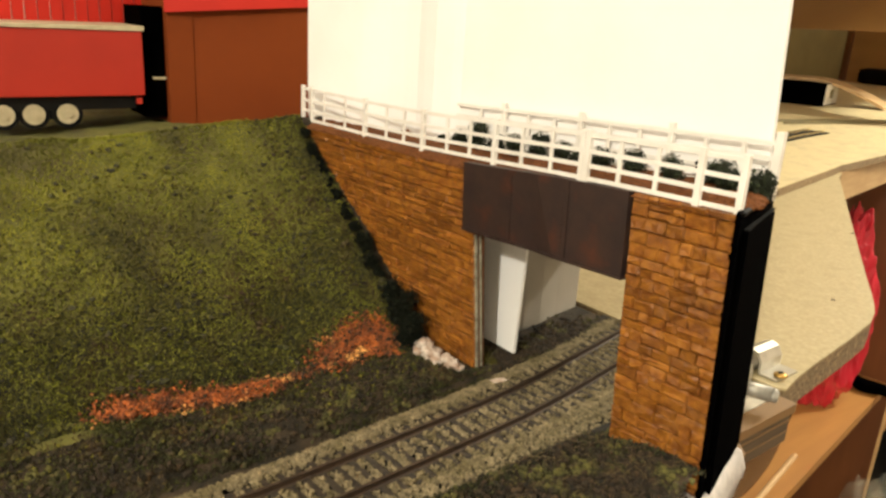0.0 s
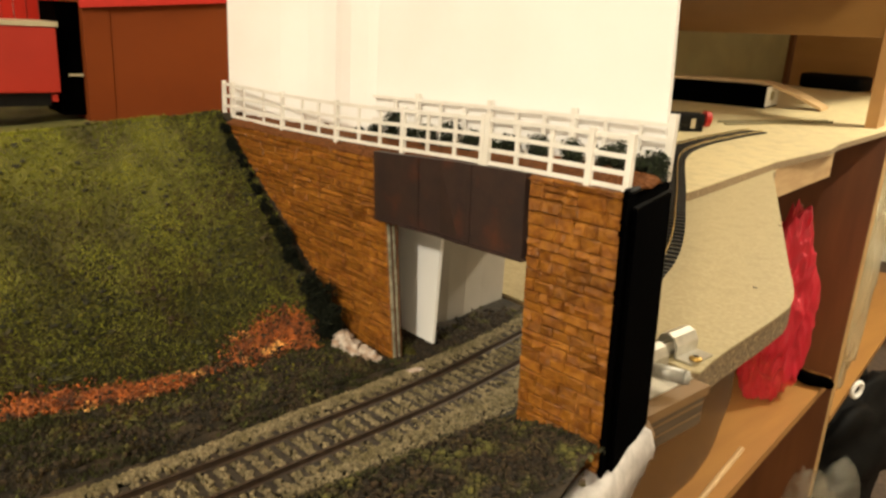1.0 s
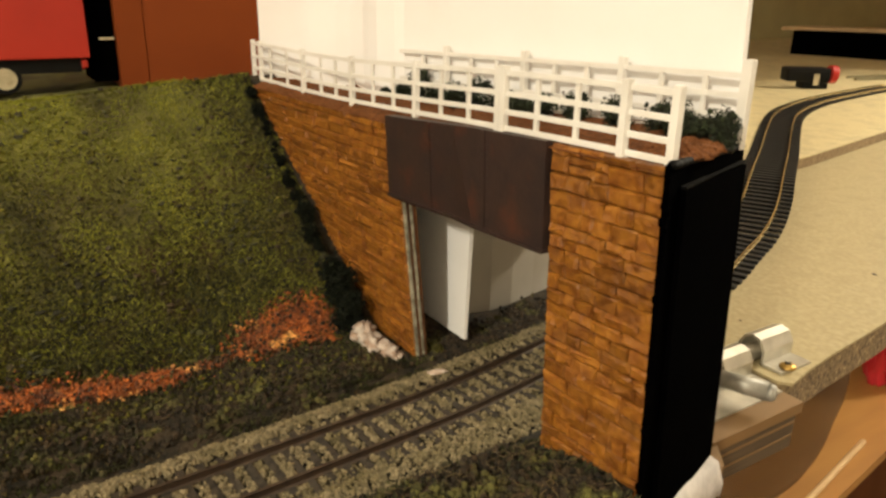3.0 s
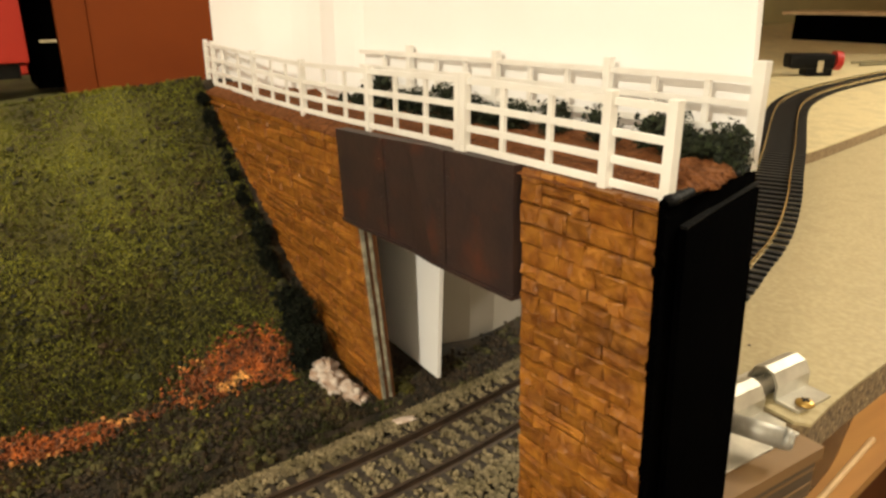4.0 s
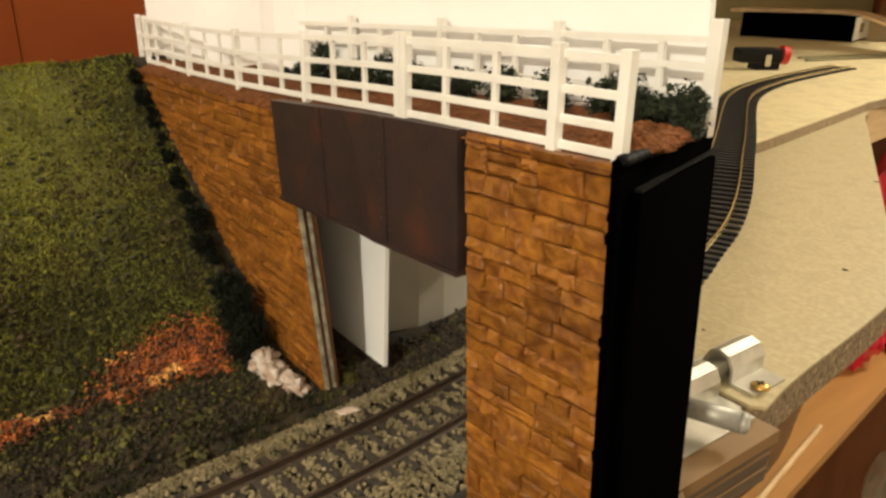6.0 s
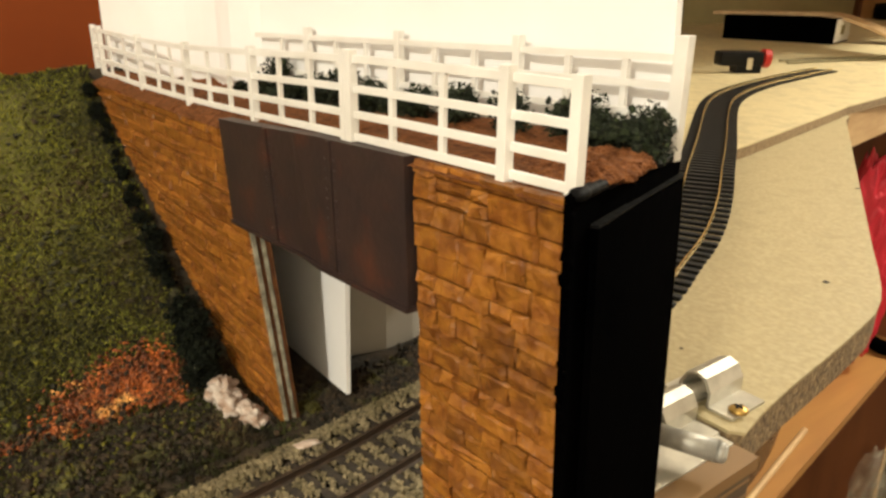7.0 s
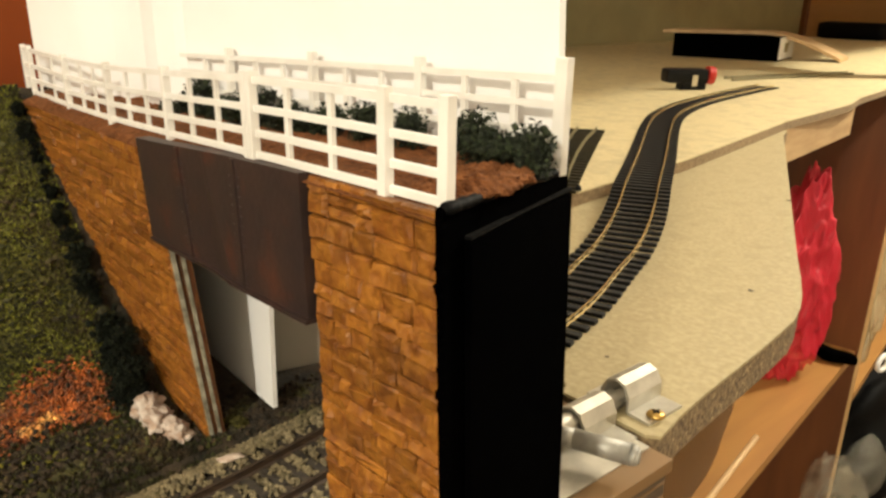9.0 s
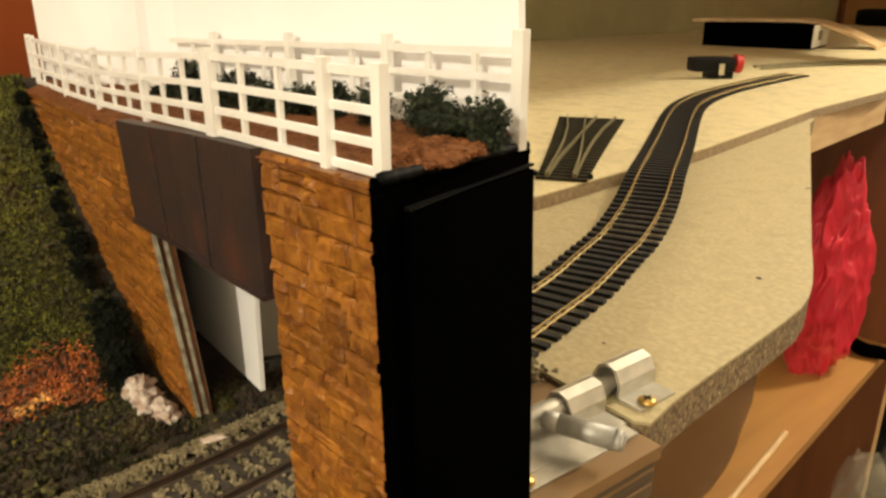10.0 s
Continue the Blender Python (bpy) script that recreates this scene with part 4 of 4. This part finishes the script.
# ---------------------------------------------------------------- boards to the east
EDGE = [(-0.45, 0.1130), (0.0855, 0.1125), (0.0893, 0.1155), (0.0862, 0.131), (0.0838, 0.148), (0.0790, 0.194), (0.0765, 0.214), (0.0738, 0.2330), (0.0690, 0.249),
        (0.0630, 0.263), (0.0525, 0.284), (0.0380, 0.311), (-0.1440, 0.664), (-0.1530, 0.690), (-0.45, 0.690)]
board = thing("lower_board", "pale fibreboard with a rounded chipboard edge", "board")
part("top", prism(bmesh.new(), EDGE, -0.0041, -0.003), M_BOARD_DARK, board)
part("core", prism(bmesh.new(), [(x * 1.0 - (0.0004 if x > 0 else 0), y) for x, y in EDGE], -0.0185, -0.0043), M_CHIP, board, "rough chipboard edge")
UP = [(-0.62, 0.200), (-0.0870, 0.200), (-0.0910, 0.245), (-0.1110, 0.440), (-0.1500, 0.660), (-0.1560, 0.690), (-0.1730, 0.886), (-0.1930, 0.965), (-0.2430, 1.336), (-0.3100, 1.80), (-0.42, 2.55), (-1.20, 2.55), (-1.20, 0.60), (-0.62, 0.60)]
upper = thing("upper_board", "pale fibreboard sheet lying over the lower board", "board")
part("top", prism(bmesh.new(), UP, 0.0052, 0.006), M_BOARD, upper)
part("core", prism(bmesh.new(), [(x, y + 0.0003) for x, y in UP], -0.0027, 0.0050), M_CHIP_PALE, upper)

for x, y, q in ((0.046, 0.249, 1.0), (0.0462, 0.1445, 0.5), (-0.02, 0.42, 1.0)):
    bm = bmesh.new()
    blob(bm, (0, 0, 0), 0.0016 * q, 0.3, 1, 0.15)
    ob = part("crumb", bm, M_SLEEPER)
    ob.location = (x, y, -0.0028)
    tagged(ob, "small dark crumb lying on the pale board", "crumb", group="crumbs on the board")

# ---------------------------------------------------------------- barrel bolt
bolt = thing("barrel_bolt", "zinc-plated barrel bolt joining the two boards", "bolt")


def saddle(name, y0, y1, x, z, r, leg, parent, feet=(0.0052, 0.0082)):
    """A folded strap with flat facets over the rod and two feet; leg is the height of its sides."""
    bm = bmesh.new()
    arch = [(-r, 0), (-r, leg), (-0.62 * r, leg + 0.72 * r), (0.0, leg + 0.98 * r), (0.62 * r, leg + 0.80 * r), (r, leg + 0.12 * r), (r, 0)]
    prof = [(-r - feet[0], 0)] + arch + [(r + feet[1], 0)]
    th = 0.0009
    rows = []
    for y in (y0, y1):
        o = [bm.verts.new((x + px, y, z + pz)) for px, pz in prof]
        i_ = []
        for px, pz in prof:
            if abs(px) > r + 1e-6:
                q = (px, pz + th)
            else:
                q = (px * (1 - th / r), max(th, pz - th) if pz > 0 else th)
            i_.append(bm.verts.new((x + q[0], y, z + q[1])))
        rows.append((o, i_))
    n = len(prof)
    for k in range(n - 1):
        for s in (0, 1):
            bm.faces.new((rows[0][s][k], rows[0][s][k + 1], rows[1][s][k + 1], rows[1][s][k]))
        for t in (0, 1):
            bm.faces.new((rows[t][0][k], rows[t][0][k + 1], rows[t][1][k + 1], rows[t][1][k]))
    for k in (0, n - 1):
        bm.faces.new((rows[0][0][k], rows[1][0][k], rows[1][1][k], rows[0][1][k]))
    return part(name, bm, M_ZINC, parent)


bolt.location = (-0.0020, 0.0008, 0.0)
BX = 0.0720
part("rod", cyl(bmesh.new(), (BX, 0.052, 0.0005), (BX, 0.136, 0.0005), 0.0033, 20), M_ZINC, bolt, smooth=True)
saddle("keeper", 0.1165, 0.1340, BX, -0.0029, 0.0056, 0.0052, bolt)
saddle("barrel", 0.0950, 0.1105, BX, -0.0050, 0.0056, 0.0050, bolt)
saddle("barrel", 0.0600, 0.0780, BX, -0.0050, 0.0056, 0.0050, bolt)
part("back_plate", boxes(((0.0620, 0.055, -0.0051), (0.0910, 0.1095, -0.0044)), bevel=0.0002), M_ZINC, bolt)
bm = bmesh.new()
ka, kb = Vector((0.0765, 0.0840, 0.0030)), Vector((0.0980, 0.0940, 0.0024))
for a, b, r0, r1 in ((0.0, 0.20, 0.0024, 0.0029), (0.20, 0.88, 0.0029, 0.0032), (0.88, 0.97, 0.0032, 0.0028), (0.97, 1.0, 0.0028, 0.0018)):
    cyl(bm, ka.lerp(kb, a), ka.lerp(kb, b), r0, 20, r1)
part("knob", bm, M_ZINC_DULL, bolt, "zinc finger knob", smooth=True)
for x, y in ((0.0845, 0.1215), (0.0875, 0.0665), (0.0645, 0.0655)):
    bm = bmesh.new()
    base = -0.0012 if y > 0.11 else -0.0034
    blob(bm, (x, y, base), 0.0031, 0.02, 2, 0.40)
    sc = part("screw", bm, M_BRASS, bolt, "brass cross-head screw", smooth=True)
    part("slot", boxes(((x - 0.0014, y - 0.0003, base + 0.0009), (x + 0.0014, y + 0.0003, base + 0.0014)), ((x - 0.0003, y - 0.0014, base + 0.0009), (x + 0.0003, y + 0.0014, base + 0.00141))), M_BLACKP, sc)

# plaster along the layout edge
bm = bmesh.new()
rg = random.Random(9)
N = 60
prev = None
for i in range(N + 1):
    y = -0.13 + 0.186 * i / N
    xe = edge_x(y)
    wob = 0.0030 * noise.noise(Vector((y * 90, 3, 0)))
    zt = 0.0035 - 0.0075 * max(0.0, (y - 0.03) / 0.026) if y > 0.03 else 0.0035
    ring = [bm.verts.new(p) for p in ((xe - 0.013 + wob, y, -0.003), (xe - 0.010 + wob, y, zt + 0.0006), (xe - 0.001 + wob * 0.4, y, zt + wob * 0.3), (xe + 0.0016, y, zt - 0.006 + wob),
                                      (xe + 0.0012, y, -0.015 + wob * 2), (xe - 0.003, y, -0.0155))]
    if prev:
        for k in range(6):
            bm.faces.new((prev[k], prev[(k + 1) % 6], ring[(k + 1) % 6], ring[k]))
    else:
        bm.faces.new(ring)
    prev = ring
bm.faces.new(prev[::-1])
tagged(part("plaster_edge", bm, M_PLASTER, None, smooth=True), "rough white plaster strip along the baseboard edge", "plaster strip")

# ---------------------------------------------------------------- loose points, wagon, box and plank
points = thing("turnout", "short loose model railway turnout lying on the board", "track")
P0, P1 = Vector((-0.1080, 0.2830, 0.0062)), Vector((-0.2470, 0.4670, 0.0062))
d = (P1 - P0).normalized()
nr = Vector((d.y, -d.x, 0))
for k in range(26):
    p = P0 + (P1 - P0) * (k / 25)
    half = 0.0160 + 0.0130 * (k / 25) ** 1.2
    ob = part("sleeper", boxes(((-0.0021, -half, 0), (0.0021, half, 0.0018)), bevel=0.0003), M_SLEEPER_OLD, points)
    ob.matrix_basis = pose(p.x, p.y, p.z, 0, 0, math.degrees(math.atan2(d.y, d.x)))
for offs in ((-0.0100, -0.0102, -0.0115, -0.0150, -0.0215), (0.0085, 0.0088, 0.0105, 0.0145, 0.0215), (-0.0085, -0.0070, -0.0030, 0.0005, 0.0045), (0.0070, 0.0058, 0.0025, -0.0015, -0.0050)):
    bm = bmesh.new()
    for k in range(4):
        A, B = P0 + (P1 - P0) * (k / 4) + nr * offs[k], P0 + (P1 - P0) * ((k + 1) / 4) + nr * offs[k + 1]
        box(bm, (0, -0.0006, 0.0018), ((B - A).length, 0.0006, 0.0046), m=Matrix.Translation(A) @ Matrix.Rotation(math.atan2((B - A).y, (B - A).x), 4, "Z"))
    part("rail", bm, M_RAIL_DULL, points)
for s in (-1, 1):
    bm = bmesh.new()
    p = P0 + nr * 0.017 * s + d * 0.004
    blob(bm, (p.x, p.y, 0.0085), 0.0024, 0.2, 1)
    part("lug", bm, M_BLACKP, points)

wagon = thing("black_wagon", "small black wagon with a round red end cap", "model wagon")
wm = pose(-0.366, 0.858, 0.006, 0, 0, 56) @ Matrix.Scale(0.9, 4)
part("body", boxes(((-0.050, -0.015, 0.010), (0.014, 0.015, 0.031)), bevel=0.006, m=wm), M_BLACKP, wagon)
part("underframe", boxes(((-0.025, -0.012, 0.0005), (0.012, 0.012, 0.0108)), bevel=0.001, m=wm), M_BLACKP, wagon)
bm = bmesh.new()
cyl(bm, wm @ Vector((0.0165, 0, 0.021)), wm @ Vector((0.026, 0, 0.020)), 0.0120, 24)
part("end_cap", bm, M_REDCAP, wagon, "round red end cap")
part("plate", boxes(((-0.012, -0.0168, 0.006), (-0.004, -0.0162, 0.022)), m=wm), M_CREAM, wagon, "small cream plate")

rods = thing("spare_rail", "thin dark spare rails lying on the board", "rails")
for a, b in (((-0.392, 1.000), (-0.330, 1.275)), ((-0.415, 1.020), (-0.345, 1.290))):
    bm = bmesh.new()
    cyl(bm, (*a, 0.0082), (*b, 0.0082), 0.0019, 8)
    part("rail_length", bm, M_RAIL_DULL, rods)

bmx = pose(-0.532, 1.416, 0.006, 0, 0, 14)
carton = thing("black_carton", "long black cardboard carton with a white end label", "box")
part("body", boxes(((-0.212, 0.0, 0.0), (0.0, 0.13, 0.0470)), bevel=0.001, m=bmx), M_BLACK, carton)
end_label = part("end_label", boxes(((0.0002, 0.004, 0.003), (0.0012, 0.126, 0.0455)), m=bmx), M_WHITE, carton, "white paper end label")
part("label_print", boxes(((0.0013, 0.045, 0.016), (0.0017, 0.075, 0.034)), m=bmx), M_OLIVE, end_label)
bm = bmesh.new()
prev = None
for i in range(25):
    t = i / 24
    x = -0.236 + 0.338 * t
    z = 0.0474 + 0.0015 * math.sin(math.pi * t) - 0.0465 * (max(0, t - 0.60) / 0.40) ** 1.5
    ring = [bm.verts.new(bmx @ Vector((x, yy + 0.22 * (x + 0.20), z + zz))) for yy, zz in ((0.004, 0), (0.100, 0), (0.100, 0.006), (0.004, 0.006))]
    if prev:
        for k in range(4):
            bm.faces.new((prev[k], prev[(k + 1) % 4], ring[(k + 1) % 4], ring[k]))
    else:
        bm.faces.new(ring)
    prev = ring
bm.faces.new(prev[::-1])
tagged(part("warped_plank", bm, M_PINE), "thin warped wooden plank resting on the carton", "plank")

# ---------------------------------------------------------------- shelving the boards stand on
unit = thing("shelf_unit", "chestnut and oak veneer shelf unit carrying the boards", "shelving")
SZ, SZ2 = -0.475, -0.565


def fx(y):
    """Front line of the unit."""
    return -0.055 - 0.140 * y


part("apron", prism(bmesh.new(), [(fx(0.69) - 0.004, 0.692), (fx(0.95) - 0.004, 0.950), (fx(0.95) - 0.024, 0.950), (fx(0.69) - 0.024, 0.692)], -0.040, -0.0029), M_PINE, unit, "pale timber apron")
divider = part("divider", prism(bmesh.new(), [(fx(1.29), 1.290), (fx(1.29) + 0.0002, 1.307), (-0.95, 1.200), (-0.95, 1.183)], -0.93, -0.0030), M_VENEER, unit)
part("edging", prism(bmesh.new(), [(fx(1.29) + 0.0014, 1.2895), (fx(1.29) + 0.0014, 1.3075), (fx(1.29) + 0.0005, 1.3075), (fx(1.29) + 0.0005, 1.2895)], -0.93, -0.0030), M_SHELF_EDGE, divider, "pale edging strip")
part("shelf", prism(bmesh.new(), [(fx(0.2) - 0.004, 0.2), (fx(1.29) - 0.004, 1.289), (-0.95, 1.18), (-0.95, 0.2)], SZ - 0.016, SZ), M_SHELF, unit, "oak veneer shelf")
part("shelf", prism(bmesh.new(), [(-0.2330, 1.309), (-0.4340, 2.5), (-0.95, 2.5), (-0.95, 1.205)], SZ2 - 0.016, SZ2), M_SHELF, unit, "oak veneer shelf")
part("back", boxes(((-0.97, 0.2, -0.93), (-0.952, 2.55, -0.0035))), M_VENEER, unit)
part("plinth", boxes(((-0.94, 0.22, -0.95), (-0.45, 2.4, -0.931))), M_VENEER, unit)
hutch = thing("hutch", "brown wooden hutch with an olive back panel above the boards", "shelving")
back_panel = part("back_panel", boxes(((-1.075, 0.75, 0.0061), (-1.060, 2.615, 0.250))), M_OLIVE, hutch, "olive-grey back panel")
part("ledge", boxes(((-1.0595, 0.75, 0.1602), (-1.035, 1.62, 0.1660))), M_PINE, back_panel)
part("upright", boxes(((-1.075, 2.618, 0.0061), (-1.045, 2.640, 0.250))), M_VENEER, hutch)
part("end_panel", boxes(((-1.075, 2.66, -0.5), (-0.30, 2.68, 0.250))), M_HUTCH, hutch)
part("post", prism(bmesh.new(), [(-0.270, 1.262), (-0.254, 1.275), (-0.266, 1.345), (-0.284, 1.335)], 0.0061, 0.262), M_HUTCH, hutch, "brown timber post")
part("cross_rail", prism(bmesh.new(), [(-0.275, 1.347), (-1.06, 1.690), (-1.06, 1.708), (-0.275, 1.365)], 0.162, 0.252), M_HUTCH, hutch, "brown cross board")
# Out of view; its front edge is set to cast the board's shadow line.
part("top_shelf", prism(bmesh.new(), [(-0.148, 0.750), (-0.213, 1.200), (-0.418, 2.62), (-1.075, 2.62), (-1.075, 0.75)], 0.352, 0.370), M_PINE, hutch)
bm = boxes(((-0.95, 2.50, 0.0062), (-0.74, 2.60, 0.058)), bevel=0.022)
tagged(part("black_case", bm, M_BLACK_SOFT, None, smooth=True), "soft black case at the end of the boards", "case")

# ---------------------------------------------------------------- things on the lower shelf
bm = bmesh.new()
bmesh.ops.create_icosphere(bm, subdivisions=6, radius=1.0)
for v in bm.verts:
    p = v.co.copy()
    rdg = 0.0
    for q, amp in ((1.2, 0.42), (2.6, 0.38), (5.5, 0.22), (11.0, 0.05)):
        rdg += amp * (1 - abs(2 * noise.noise(p * q + Vector((q, 3.1, 0.7)))))
    p *= 0.74 + 0.34 * rdg
    h = (p.z + 1) / 2
    v.co = Vector((-0.290 + p.x * (0.060 - 0.016 * h), 1.112 + p.y * (0.100 - 0.030 * h), max(SZ + 0.001, SZ + 0.160 + p.z * 0.190)))
tagged(part("red_net", bm, M_REDNET, None, smooth=True), "bright red crumpled netting heaped on the shelf", "netting")
bm = bmesh.new()
cyl(bm, (-0.140, 0.50, SZ + 0.007), (-0.208, 0.873, SZ + 0.007), 0.0042, 14)
tagged(part("dowel", bm, M_PINE), "pale wooden dowel lying on the oak shelf", "dowel")
bm = bmesh.new()
prev = None
for i in range(13):
    t = i / 12
    c = Vector((-0.300 + 0.090 * t, 1.212 + 0.006 * math.sin(9 * t), SZ + 0.014))
    rr = 0.0125 * (0.75 + 0.25 * math.sin(math.pi * t)) * (0.6 if i in (0, 12) else 1)
    ring = [bm.verts.new(c + Vector((0, rr * math.cos(a), rr * math.sin(a)))) for a in (k * math.pi / 5 for k in range(10))]
    if prev:
        for k in range(10):
            bm.faces.new((prev[k], prev[(k + 1) % 10], ring[(k + 1) % 10], ring[k]))
    else:
        bm.faces.new(ring)
    prev = ring
bm.faces.new(prev[::-1])
tagged(part("black_cable", bm, M_BLACK, None, smooth=True), "bundled black cable at the back of the shelf", "cable")

def crumpled(name, label, c, size, seed, material=M_BAG, category="bag", fold=1.0):
    """A loosely crumpled sheet bag."""
    bm = bmesh.new()
    bmesh.ops.create_icosphere(bm, subdivisions=4, radius=1.0)
    for v in bm.verts:
        p = v.co.copy()
        n1 = abs(noise.noise(p * 1.6 + Vector((seed, 0, 0)))) + 0.5 * abs(noise.noise(p * 3.7 + Vector((0, seed, 0)))) + 0.25 * abs(noise.noise(p * 8 + Vector((0, 0, seed))))
        q = p * (1.0 + fold * (0.5 * n1 - 0.28))
        v.co = Vector((c[0] + q.x * size[0], c[1] + q.y * size[1], max(c[2] - size[2], c[2] + q.z * size[2])))
    return tagged(part(name, bm, material, None, smooth=True), label, category)


crumpled("clear_bag", "crumpled clear plastic bag hanging in the shelf bay", (-0.268, 1.410, SZ2 + 0.252), (0.024, 0.080, 0.235), 2.0)
crumpled("hanging_bag", "translucent plastic bag hanging under the pale board", (-0.088, 0.374, -0.150), (0.064, 0.090, 0.135), 11.0, M_CLEAR, fold=0.14)
crumpled("black_bag", "crumpled black plastic bag under the shelf", (-0.300, 1.640, -0.775), (0.110, 0.300, 0.190), 3.0, M_BLACK_SOFT)
crumpled("clear_bag", "crumpled clear plastic bag on the lower shelf", (-0.190, 1.24, -0.76), (0.04, 0.06, 0.08), 5.0, M_BAG_THIN)
crumpled("clear_bag", "greyish clear plastic bag lying over the black bag", (-0.235, 1.460, -0.800), (0.040, 0.090, 0.080), 13.0, M_BAG_GREY, fold=0.6)
crumpled("clear_bag", "clear plastic wrapping beside the oak shelf", (-0.150, 1.02, -0.60), (0.030, 0.06, 0.070), 8.0, M_BAG_THIN)
bm = bmesh.new()
for k in range(24):
    a0, a1 = 2 * math.pi * k / 24, 2 * math.pi * (k + 1) / 24
    cyl(bm, (-0.236 + 0.002 * math.cos(a0), 1.440 + 0.020 * math.cos(a0), -0.547 + 0.016 * math.sin(a0)), (-0.236 + 0.002 * math.cos(a1), 1.440 + 0.020 * math.cos(a1), -0.547 + 0.016 * math.sin(a1)), 0.005, 8)
tagged(part("white_ring", bm, M_WHITE, None, smooth=True), "small white plastic ring hanging at the shelf front", "ring")

# ---------------------------------------------------------------- stones of the bridge faces
courses(0, OPEN_L, 0.0876, core_l, 41, ln=(0.0060, 0.0200), h=(0.0021, 0.0041), ua_at=lambda w: -0.036 - 0.105 * max(0.0, (w - 0.008) / 0.082))
courses(OPEN_R, END, 0.0900, core_r, 43, ln=(0.0036, 0.0105), h=(0.0022, 0.0047))
